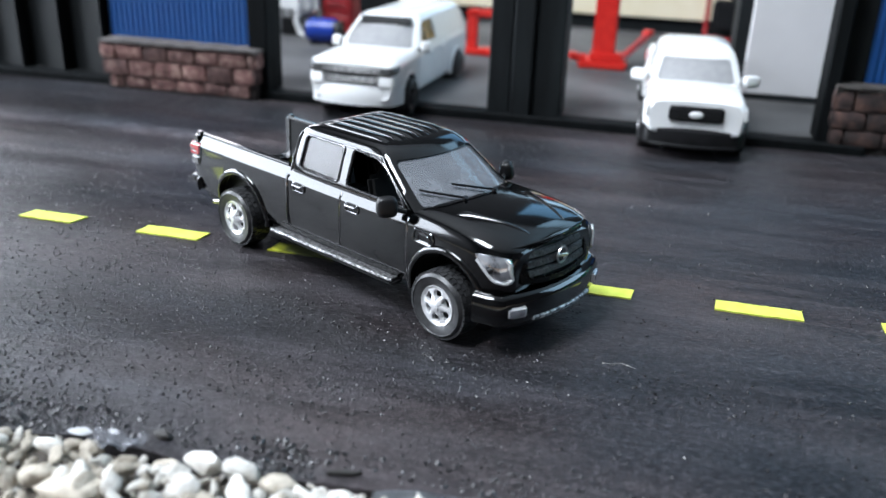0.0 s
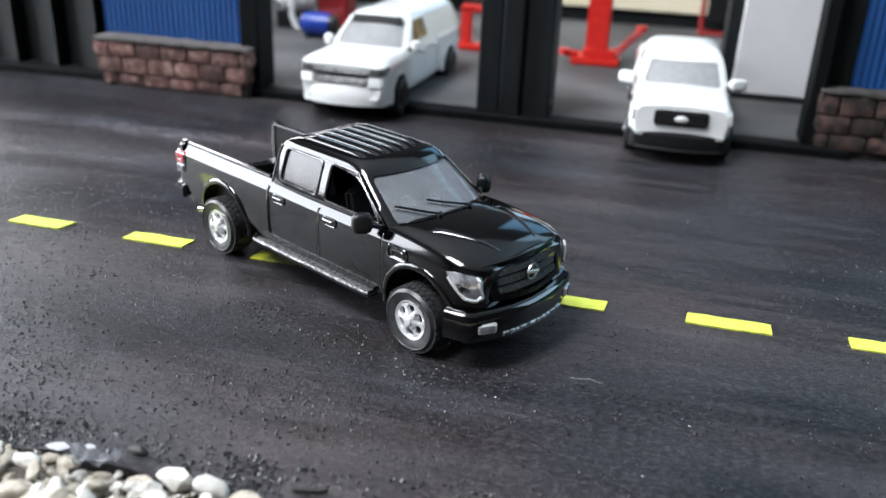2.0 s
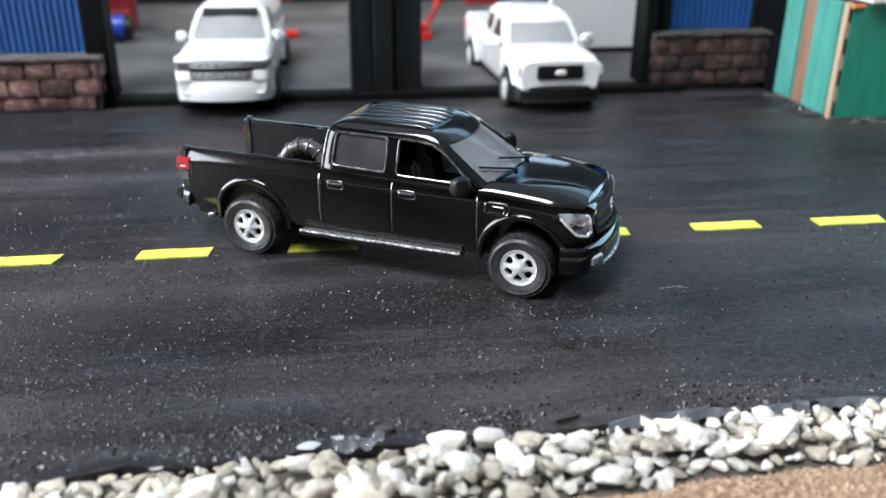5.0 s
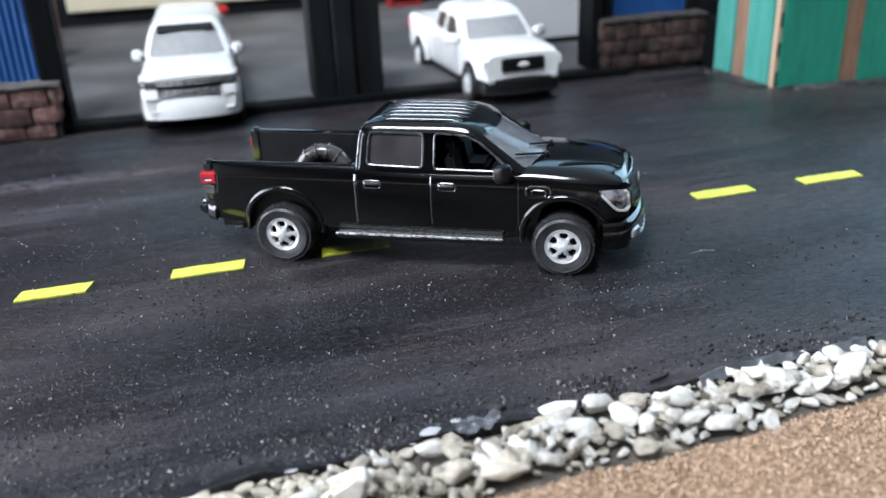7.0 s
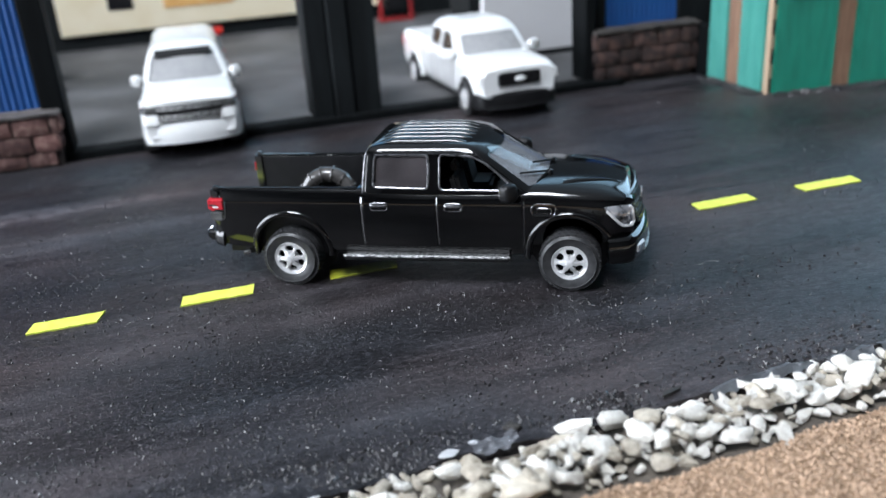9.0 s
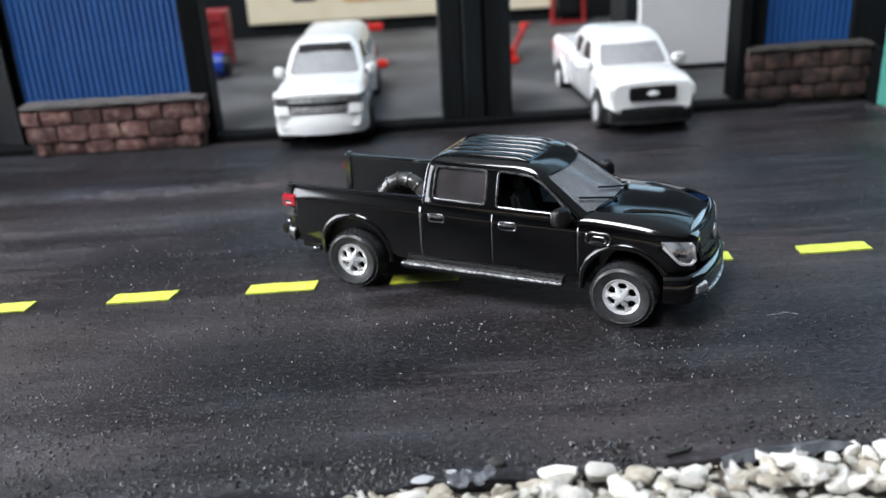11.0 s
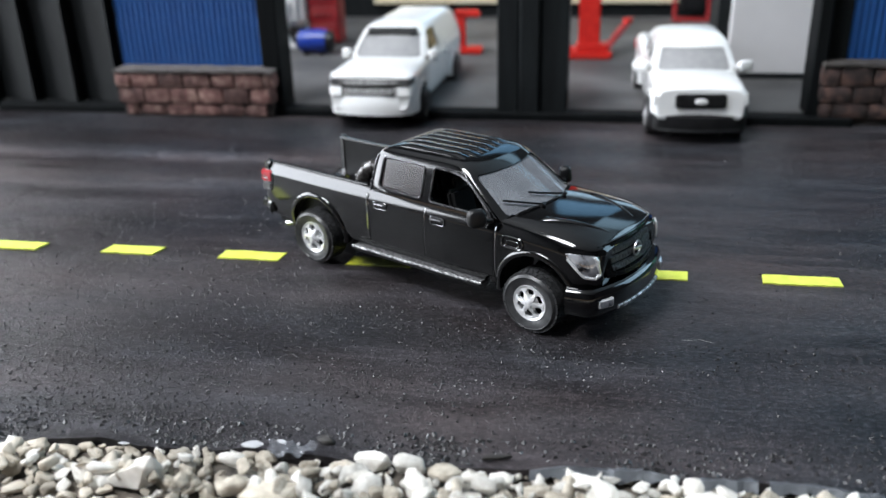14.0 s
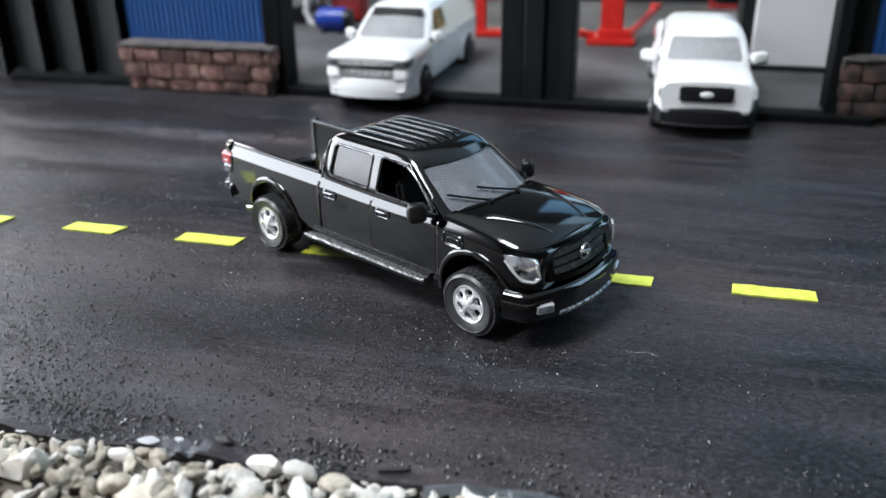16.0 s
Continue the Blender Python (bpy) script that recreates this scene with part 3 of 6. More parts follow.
part("corner_board", slab(11.95, 14.2, 31.6, 32.3, -0.3, H, 0.05), "wall_dark", wall)
# black slab stands in for the shade at the brick base's end
part("corner_block", slab(12.42, 12.86, 29.95, 31.58, -0.2, 2.0, 0.05), "door_dark", wall)


def pillow_brick(w, h, d, seed):
    rnd = random.Random(seed)
    bm = bmesh.new()
    g = bmesh.ops.create_cube(bm, size=1.0)["verts"]
    bmesh.ops.scale(bm, vec=(w, d, h), verts=g)
    bmesh.ops.subdivide_edges(bm, edges=bm.edges[:], cuts=2, use_grid_fill=True)
    for v in bm.verts:
        ex, ez = abs(v.co.x) / (w / 2), abs(v.co.z) / (h / 2)
        if v.co.y < 0:
            v.co.y += 0.06 * max(0, ex - 0.5) + 0.07 * max(0, ez - 0.5)
        if ex > 0.9 and ez > 0.9:
            v.co.x *= 0.985
            v.co.z *= 0.98
        v.co += Vector((rnd.uniform(-1, 1) * 0.014, rnd.uniform(-1, 1) * 0.03, rnd.uniform(-1, 1) * 0.012))
    return bm


def stone_bench(x0, x1, y0, y1, name_label, rows, seed, kind="brick", cap="coping"):
    rnd = random.Random(seed)
    b = root("stone_base", place(0, 0), name_label, "wall base", "stone wall bases")
    part("core", slab(x0 + 0.15, x1 - 0.15, y0 + 0.17, y1, -0.1, rows[0][1] + 0.02, 0.03), "mortar", b)
    top = rows[0][1]
    bm = slab(x0 - 0.04, x1 + 0.04, y0 - 0.05, y1, top, top + 0.13, 0.05, 2)
    bmesh.ops.subdivide_edges(bm, edges=[e for e in bm.edges if e.calc_length() > 2], cuts=14)
    for v in bm.verts:
        v.co += Vector((0, rnd.uniform(-0.02, 0.02), rnd.uniform(-0.02, 0.02)))
    part("coping", bm, cap, b, "grey stone coping")
    for z0, z1, off, inset in rows:
        x = x0 + inset - off
        while x < x1 - inset - 0.3:
            w = rnd.uniform(0.96, 1.16)
            a, c = max(x, x0 + inset), min(x + w, x1 - inset)
            if c - a > 0.25:
                part("brick", pillow_brick(c - a - 0.075, z1 - z0 - 0.035, 0.34, rnd.random()), kind, b, angle=60,
                     at=place((a + c) / 2, y0 + 0.16 + inset * 0.3, (z0 + z1) / 2))
            x += w
    for sx, s in ((x0 + 0.1, -90), (x1 - 0.1, 90)):
        for z0, z1, off, inset in rows:
            part("brick", pillow_brick(y1 - y0 - 0.1, z1 - z0 - 0.05, 0.28, rnd.random()), kind, b, angle=60,
                 at=place(sx - math.copysign(inset, s), (y0 + y1) / 2, (z0 + z1) / 2, 0, 0, s))
    return b


stone_bench(-18.3, -11.85, 30.0, 31.05, "weathered red brick base with a grey coping under a blue sheet",
            ((1.16, 1.72, 0.5, 0.0), (0.56, 1.14, 0.0, 0.08), (0.08, 0.54, 0.6, 0.35)), 4)
stone_bench(7.8, 12.4, 30.65, 31.58, "dark brick base with a dark coping under a blue sheet",
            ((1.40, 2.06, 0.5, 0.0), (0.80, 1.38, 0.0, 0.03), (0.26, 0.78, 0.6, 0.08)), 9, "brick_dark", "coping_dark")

# ---- garage inside ----
structure("garage_floor", slab(-26, 22, 31.35, 54.6, -0.9, 0.28), "garage_floor", "dark grey patchy concrete garage floor", "floor")
back = root("garage_back_wall", place(0, 0), "dark back wall with a cream board", "wall", kind="structure")
part("dark_plinth", slab(-26, 22, 54.6, 55.6, -0.9, H), "wall_dark", back)
part("cream_board", slab(-14.1, 5.6, 54.35, 54.58, 1.12, 5.9, 0.04), "cream_wall", back, "cream printed board")
part("orange_panel", slab(-8.2, -4.2, 54.30, 54.34, 2.2, 4.4, 0.02), "orange_print", back, "orange print")
part("black_panel", slab(-11.3, -9.9, 54.30, 54.34, 2.35, 4.4, 0.02), "black_plastic", back, "black print")
structure("garage_side_wall", slab(-26.6, -26, 31.9, 55.6, -0.9, H), "wall_dark", "charcoal garage side wall", "wall")
structure("garage_east_wall", slab(22, 22.6, 31.9, 55.6, -0.9, H), "wall_dark", "charcoal garage side wall", "wall")
part_wall = root("partition", place(0, 0), "light grey partition panel in the garage", "wall", kind="structure")
part("panel", slab(5.5, 12.5, 37.1, 37.6, 0.50, H, 0.03), "grey_panel", part_wall)
part("panel", slab(5.0, 5.48, 37.6, 40.5, 0.28, H, 0.03), "wall_dark", part_wall)
part("kick_strip", slab(5.5, 12.5, 37.06, 37.6, 0.28, 0.46, 0.02), "wall_dark", part_wall, "black strip")
from mathutils.bvhtree import BVHTree


# ---- vehicles ----
def wheel_meshes(r, w, rim_mat="rim_silver"):
    """Tyre with tread blocks, and a six-spoke rim; the axle runs along y, the outer face looks to -y."""
    prof = [(r * 0.55, -w / 2 + 0.02), (r * 0.60, -w / 2 - 0.012), (r * 0.80, -w / 2 - 0.03), (r * 0.835, -w / 2 - 0.034), (r * 0.85, -w / 2 - 0.05), (r * 0.87, -w / 2 - 0.028), (r * 0.92, -w / 2), (r * 0.965, -w / 2 + 0.06),
            (r * 0.97, 0), (r * 0.965, w / 2 - 0.06), (r * 0.92, w / 2), (r * 0.8, w / 2 + 0.03), (r * 0.6, w / 2), (r * 0.52, 0.0), (r * 0.55, -w / 2 + 0.02)]
    bm = lathe(prof, 48)
    n = 34
    for row, y in enumerate((-w * 0.38, -w * 0.13, w * 0.13, w * 0.38)):
        for k in range(n):
            a = 2 * math.pi * (k + 0.5 * (row % 2)) / n
            m = Matrix.Rotation(-a, 4, "Y") @ Matrix.Translation((r * 0.975, y, 0))
            box(bm, -0.035, 0.009, -w * 0.112, w * 0.112, -r * 0.072, r * 0.072, 0, m)
    tyre = finish(mesh_of(bm, "tyre"), "rubber", 40)
    f = -w / 2
    bm = lathe([(r * 0.45, f + 0.05), (r * 0.46, f + 0.012), (r * 0.52, f + 0.0), (r * 0.545, f - 0.012), (r * 0.575, f - 0.018), (r * 0.59, f + 0.01), (r * 0.56, f + 0.25), (r * 0.45, f + 0.22), (r * 0.45, f + 0.05)], 40)
    for k in range(6):
        a = 2 * math.pi * k / 6 + 0.26
        m = Matrix.Rotation(-a, 4, "Y")
        rows = []
        for rad, half, y in ((0.12, 0.080, f - 0.05), (0.22, 0.100, f - 0.04), (0.28, 0.062, f - 0.024), (0.35, 0.055, f - 0.010), (0.41, 0.085, f - 0.004), (0.46, 0.17, f + 0.0), (0.50, 0.22, f + 0.004)):
            rows.append([m @ Vector((rad * r, y + dy, h * half * r)) for h, dy in ((-1, 0.07), (-0.82, 0), (0, -0.012), (0.82, 0), (1, 0.07))])
        vs = [[bm.verts.new(q) for q in row] for row in rows]
        for p, q in zip(vs, vs[1:]):
            for t in range(4):
                bm.faces.new((p[t], p[t + 1], q[t + 1], q[t]))
    bmesh.ops.recalc_face_normals(bm, faces=bm.faces)
    cyl(bm, (0, f - 0.075, 0), (0, f + 0.1, 0), r * 0.115, r * 0.24, 20)
    cyl(bm, (0, f - 0.085, 0), (0, f - 0.06, 0), r * 0.07, r * 0.09, 12)
    rim = finish(mesh_of(bm, "rim"), rim_mat, 35)
    dark = finish(mesh_of(lathe([(0.001, -w / 2 + 0.12), (r * 0.50, -w / 2 + 0.12), (r * 0.50, -w / 2 + 0.16), (0.001, -w / 2 + 0.16)], 32), "brake"), "satin_black", 30)
    return tyre, rim, dark


def body_half(P, x):
    """Half of a body section at x, from the bottom centre to the top centre, as (y, z)."""
    _, hw, zb, zs, zt, cr = spline(P["stations"], x)
    return [(0, zb), (hw * 0.80, zb), (hw * 0.925, zb + 0.02), (hw * 0.952, zb + 0.10), (hw * 0.975, zb + 0.26), (hw * 0.992, zb + 0.5),
            (hw * 0.9915, zs - 0.15), (hw * 0.990, zs - 0.105), (hw * 0.982, zs - 0.06), (hw * 0.957, zs - 0.005), (hw * 0.930, zs + (zt - zs) * 0.5),
            (hw * 0.90, zt - 0.015), (hw * 0.86, zt + 0.005 + cr * 0.12), (hw * 0.7, zt + cr * 0.52), (hw * 0.4, zt + cr * 0.88), (0, zt + cr)]


def side_y(P, x, z):
    h = [p for p in body_half(P, x)[2:12]]
    for a, b in zip(h, h[1:]):
        if a[1] <= z <= b[1]:
            t = (z - a[1]) / max(b[1] - a[1], 1e-6)
            return a[0] + (b[0] - a[0]) * t
    return h[-1][0] if z > h[-1][1] else h[0][0]


def top_z(P, x, y):
    h = body_half(P, x)[11:]
    for a, b in zip(h, h[1:]):
        if b[0] <= y <= a[0]:
            return a[1] + (b[1] - a[1]) * (a[0] - y) / (a[0] - b[0])
    return h[-1][1]


def body_mesh(P):
    x0, x1 = P["stations"][0][0], P["stations"][-1][0]
    n = 56
    xs = [x0 + (x1 - x0) * (0.5 - 0.5 * math.cos(math.pi * i / n)) * 0.45 + (x1 - x0) * i / n * 0.55 for i in range(n + 1)]
    rings = []
    for x in xs:
        h = body_half(P, x)
        rings.append([(x, y, z) for y, z in h] + [(x, -y, z) for y, z in h[-2:0:-1]])
    return loft(rings)


def cabin_rings(P, inset=0.0):
    rings = []
    for z, xr, xfc, xfs, hw in P["cabin"]:
        hw, xr, xfc, xfs = hw - inset, xr + inset, xfc - inset * 1.4, xfs - inset * 1.4
        k = 0.16 if z < P["cabin"][-1][0] - 0.02 else 0.3
        pts = []
        for i in range(9):  # windscreen from the -y side to the +y side
            y = -hw * 0.93 + 2 * hw * 0.93 * i / 8
            pts.append((xfs + (xfc - xfs) * (1 - (y / (hw * 0.93)) ** 2), y))
        pts += [(xfs - 0.10, hw * 0.985), (xfs - 0.25, hw)]
        for i in range(1, 8):
            pts.append((xfs - 0.25 + (xr + k - xfs + 0.25) * i / 8, hw))
        pts += [(xr + k, hw), (xr + k * 0.4, hw * 0.975), (xr + 0.02, hw - k * 0.7)]
        for i in range(1, 6):
            pts.append((xr, hw - k * 0.9 - 2 * (hw - k * 0.9) * i / 6))
        pts += [(xr + 0.02, -hw + k * 0.7), (xr + k * 0.4, -hw * 0.975), (xr + k, -hw)]
        for i in range(1, 8):
            pts.append((xr + k + (xfs - 0.25 - xr - k) * i / 8, -hw))
        pts += [(xfs - 0.25, -hw), (xfs - 0.10, -hw * 0.985)]
        rings.append([(x, y, z - inset * (1 if z > P["cabin"][-2][0] - 0.1 else 0)) for x, y in pts])
    return rings


def smooth_rings(rings, steps=4):
    rows = []
    zs = [r[0][2] for r in rings]
    for k in range(len(rings) - 1):
        for s in range(steps):
            rows.append(zs[k] + (zs[k + 1] - zs[k]) * s / steps)
    rows.append(zs[-1])
    out = []
    n = len(rings[0])
    for z in rows:
        out.append([tuple(spline([(r[i][2], r[i][0], r[i][1]) for r in rings], z)[1:]) + (z,) for i in range(n)])
    return out


def patch(P, corners, side, lift, nu=10, nv=8, thick=0.05, soft=0.35):
    """A plate that lies on the body's flank: corners as (x, z), in turn."""
    a, b, c, d = [Vector(p) for p in corners]
    bm = bmesh.new()
    out, inn = [], []
    for i in range(nu + 1):
        ro, ri = [], []
        for j in range(nv + 1):
            u, v = 2 * i / nu - 1, 2 * j / nv - 1
            u, v = u * (1 - soft + soft * math.sqrt(1 - v * v / 2)), v * (1 - soft + soft * math.sqrt(1 - u * u / 2))
            u, v = u / 2 + 0.5, v / 2 + 0.5
            p = (a * (1 - u) + b * u) * (1 - v) + (d * (1 - u) + c * u) * v
            y = side_y(P, p.x, p.y)
            bulge = lift + 0.03 * math.sin(math.pi * u) * math.sin(math.pi * v)
            ro.append(bm.verts.new((p.x + bulge * 0.35, side * (y + bulge), p.y)))
            ri.append(bm.verts.new((p.x, side * (y - thick), p.y)))
        out.append(ro)
        inn.append(ri)
    for g, flip in ((out, False), (inn, True)):
        for i in range(nu):
            for j in range(nv):
                f = (g[i][j], g[i + 1][j], g[i + 1][j + 1], g[i][j + 1])
                bm.faces.new(f[::-1] if flip else f)
    rim = [(i, 0) for i in range(nu)] + [(nu, j) for j in range(nv)] + [(i, nv) for i in range(nu, 0, -1)] + [(0, j) for j in range(nv, 0, -1)]
    for k in range(len(rim)):
        (i, j), (p, q) = rim[k], rim[(k + 1) % len(rim)]
        bm.faces.new((out[i][j], out[p][q], inn[p][q], inn[i][j]))
    bmesh.ops.recalc_face_normals(bm, faces=bm.faces)
    return bm


def edge_bar(P, pts, side, lift, r):
    """A thin bar that follows points (x, z) on the body's flank."""
    line = []
    for (x0, z0), (x1, z1) in zip(pts, pts[1:]):
        for k in range(5):
            t = k / 5
            x, z = x0 + (x1 - x0) * t, z0 + (z1 - z0) * t
            line.append((x + lift * 0.35, side * (side_y(P, x, z) + lift), z))
    x, z = pts[-1]
    line.append((x + lift * 0.35, side * (side_y(P, x, z) + lift), z))
    return tube(line, r, 6)


def vehicle(name, at, label, category, P):
    v = root(name, at, label, category, P.get("group", ""))
    paint = P["paint"]
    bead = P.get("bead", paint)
    ax, r, w, track = P["axle"], P["tyre_r"], P["tyre_w"], P["track"]
    az = P.get("arch_z", r + 0.02)
    # body with wheel arches, load bed and panel gaps
    cuts = []
    for x in (-ax, ax):
        for s in (-1, 1):
            cuts.append(cyl(bmesh.new(), (x, s * 0.8, az), (x, s * 2.2, az), P["arch_r"], seg=40))
    if P.get("bed"):
        b0, b1, bw, bz = P["bed"]
        cuts.append(slab(b0 - (0.6 if P.get("open_tail") else -0.12), b1, -bw, bw, bz, 3.5))
    for x in P["gaps"]:
        for s in (-1, 1):
            cuts.append(slab(x - 0.014, x + 0.014, s * 1.39 if s > 0 else -2, 2 if s > 0 else -1.39, P["gap_z"], 2.3))
    for s in (-1, 1):
        if P.get("sill_gap"):
            a, b = P["sill_gap"]
            cuts.append(slab(a, b, 1.40 if s > 0 else -2, 2 if s > 0 else -1.40, P["gap_z"] - 0.02, P["gap_z"] + 0.008))
    if P.get("cowl"):
        a, b, c = P["cowl"]
        cuts.append(slab(a, b, -c, c, 1.5, 3.0))
    cuts.append(slab(P["cavity"][0], P["cavity"][1], -P["cavity"][2], P["cavity"][2], 1.35, 3.0))
    part("body", carve(body_mesh(P), cuts), paint, v, angle=28)
    # cabin
    outer = loft(smooth_rings(cabin_rings(P)))
    inner = loft(smooth_rings(cabin_rings(P, 0.08)))
    bmesh.ops.translate(inner, vec=(0, 0, -0.02), verts=inner.verts)
    holes = [inner]
    for poly in P["side_windows"]:
        holes.append(prism(rounded(poly, 0.09), "y", -3, 3))
    zb, zt, yb, yt, xm = P["screen"]
    holes.append(prism(rounded([(-yb, zb), (yb, zb), (yt, zt), (-yt, zt)], 0.1), "x", xm, 4))
    zb, zt, yb, yt, xm = P["rear_screen"]
    holes.append(prism(rounded([(-yb, zb), (yb, zb), (yt, zt), (-yt, zt)], 0.1), "x", -6, xm))
    part("cab_shell", carve(outer, holes), paint, v, angle=30)
    # panes: a thin layer just inside the shell
    skin_rings = smooth_rings(cabin_rings(P, 0.035))

    def pane(kind, keep, material, lab=""):
        bm = bmesh.new()
        vs = {}
        n = len(skin_rings[0])
        for a in range(len(skin_rings) - 1):
            for i in range(n):
                j = (i + 1) % n
                q = [skin_rings[a][i], skin_rings[a][j], skin_rings[a + 1][j], skin_rings[a + 1][i]]
                mid = sum((Vector(p) for p in q), Vector()) / 4
                if keep(mid):
                    ring = []
                    for p in q:
                        key = tuple(round(c, 5) for c in p)
                        if key not in vs:
                            vs[key] = bm.verts.new(p)
                        ring.append(vs[key])
                    bm.faces.new(ring)
        bmesh.ops.recalc_face_normals(bm, faces=bm.faces)
        bmesh.ops.solidify(bm, geom=bm.faces[:], thickness=0.02)
        return part(kind, bm, material, v, lab)

    ztop = P["cabin"][-3][0] + 0.05
    xs = P["pillars"]
    pane("windshield", lambda c: c.x > P["screen_x"](c.z) and c.z < ztop, P["glass"][0])
    pane("rear_window", lambda c: c.x < P["cabin"][0][1] + 0.30 and abs(c.y) < 0.95 and c.z < ztop, P["glass"][1])
    for lo, hi, material in xs:
        for s in (-1, 1):
            pane("side_window", lambda c: lo < c.x < hi and c.y * s > 0.75 and c.z < ztop and c.x < P["screen_x"](c.z), material)
    # inside
    cx0, cx1, cw = P["cavity"]
    part("cab_floor", slab(cx0 + 0.02, cx1 - 0.02, -cw + 0.02, cw - 0.02, 1.36, 1.45), P["inside"], v)
    for x in P["seats"]:
        for s in (-1, 1):
            bm = slab(x - 0.1, x + 0.45, s * 0.6 - 0.42, s * 0.6 + 0.42, 1.44, 1.75, 0.08, 2)
            m = Matrix.Translation((x - 0.12, s * 0.6, 1.95)) @ Matrix.Rotation(radians(-12), 4, "Y")
            box(bm, -0.1, 0.1, -0.4, 0.4, -0.32, 0.36, 0.08, m, 2)
            m = Matrix.Translation((x - 0.2, s * 0.6, 2.42)) @ Matrix.Rotation(radians(-12), 4, "Y")
            box(bm, -0.07, 0.07, -0.18, 0.18, -0.12, 0.12, 0.05, m, 2)
            part("seat", bm, P["inside"], v)
    part("dashboard", slab(cx1 - 0.55, cx1 - 0.03, -cw + 0.03, cw - 0.03, 1.7, 2.08, 0.08, 2), P["inside"], v)
    sx = cx1 - 0.72
    bm = lathe([(0.2, -0.025), (0.225, 0), (0.2, 0.025), (0.18, 0), (0.2, -0.025)], 24)
    cyl(bm, (0, 0, 0), (0, 0.22, 0), 0.04, seg=8)
    box(bm, -0.19, 0.19, -0.015, 0.015, -0.025, 0.025)
    part("steering_wheel", bm, P["inside"], v, at=place(sx, 0.62, 2.02, -25, 0, -90))
    # wheels
    tyre, rim, dark = wheel_meshes(r, w, P.get("rim", "rim_silver"))
    for x in (-ax, ax):
        for s in (-1, 1):
            steer = P.get("steer", 0) if x > 0 else 0
            wh = new("wheel", tyre)
            wh.parent = v
            wh.matrix_basis = place(x, s * (track - w / 2), r, 0, P.get("spin", 7) * (x + 4), (0 if s < 0 else 180) + steer)
            rm = new("rim", rim)
            rm.parent = wh
            rm["label"] = P.get("rim_label", "shiny chrome six-spoke rim")
            bk = new("hub_plate", dark)
            bk.parent = wh
    part("chassis", slab(-ax - 0.9, ax + 0.9, -0.75, 0.75, 0.42, 0.60, 0.05), "black_plastic", v)
    for x in (-ax, ax):
        part("axle", cyl(bmesh.new(), (x, -track + 0.3, r), (x, track - 0.3, r), 0.1, seg=12), "black_plastic", v)
    for x in (-ax, ax):
        for s in (-1, 1):
            R1 = P["arch_r"]
            rings = []
            for k in range(21):
                q = radians(-5 + 190 * k / 20)
                rings.append([(x + rr * math.cos(q), s * yy, az + rr * math.sin(q)) for rr, yy in ((R1 - 0.005, 0.74), (R1 - 0.005, 1.30), (R1 + 0.05, 1.30), (R1 + 0.05, 0.74))])
            bm = loft(rings)
            cyl(bm, (x, s * 0.72, az), (x, s * 0.77, az), R1 + 0.04, seg=32)
            part("wheel_tub", bm, "black_plastic", v)
    # arch lips
    for x in (-ax, ax):
        for s in (-1, 1):
            rings = []
            for k in range(25):
                a = radians(-8 + 196 * k / 24)
                R0 = P["arch_r"]
                c, sn = math.cos(a), math.sin(a)
                X, Z = x + R0 * c, az + R0 * sn
                yy = side_y(P, X, max(Z, 0.8)) if Z > 0.75 else side_y(P, X, 0.82)
                ring = []
                for dr, dy in ((-0.01, -0.10), (-0.015, 0.035), (0.03, 0.055), (0.085, 0.03), (0.11, -0.02), (0.09, -0.1)):
                    ring.append((x + (R0 + dr) * c, s * (yy + dy), az + (R0 + dr) * sn))
                rings.append(ring)
            part("fender_flare", loft(rings), P.get("flare", paint), v, angle=50)
    # doors' handles
    for x, z in P["handles"]:
        for s in (-1, 1):
            y = side_y(P, x, z)
            loop = [(x + u, s * (y + 0.012), z + w2) for u, w2 in rounded([(-0.18, -0.08), (0.18, -0.08), (0.18, 0.08), (-0.18, 0.08)], 0.06, 4)]
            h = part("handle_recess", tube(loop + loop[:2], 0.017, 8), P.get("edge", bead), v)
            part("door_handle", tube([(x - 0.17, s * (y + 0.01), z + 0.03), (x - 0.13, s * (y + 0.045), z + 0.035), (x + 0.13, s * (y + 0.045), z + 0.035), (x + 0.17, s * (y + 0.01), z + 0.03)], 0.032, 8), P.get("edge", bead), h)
    # raised beads round the windows, along the door gaps and the cab's rear edge
    hws = [(q[0], q[4]) for q in P["cabin"]]
    for poly in P["side_windows"]:
        for s in (-1, 1):
            loop = []
            ring = rounded(poly, 0.09)
            for (xa, za), (xb, zb2) in zip(ring, ring[1:] + ring[:1]):
                loop.append((xa, s * (spline(hws, za)[1] + 0.004), za))
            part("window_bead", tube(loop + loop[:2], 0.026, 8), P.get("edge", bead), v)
    for x in P["gaps"]:
        for s in (-1, 1):
            rr = 0.04 if x == P["gaps"][0] else 0.02
            part("door_bead", tube([(x + 0.03, s * (side_y(P, x, zz) - rr * 0.2), zz) for zz in [P["gap_z"] + 0.05 + (1.97 - P["gap_z"] - 0.05) * q / 8 for q in range(9)]], rr, 6), bead, v)
    cz = [q[0] for q in P["cabin"]]
    for s in (-1, 1):
        edge = []
        for k in range(11):
            z = cz[0] + 0.02 + (cz[4] - 0.06 - cz[0]) * k / 10
            _, xr, xfc, xfs, hw = spline(P["cabin"], z)
            edge.append((xr + 0.075, s * (hw * 0.978 + 0.004), z))
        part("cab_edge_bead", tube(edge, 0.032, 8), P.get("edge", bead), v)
        gutter = []
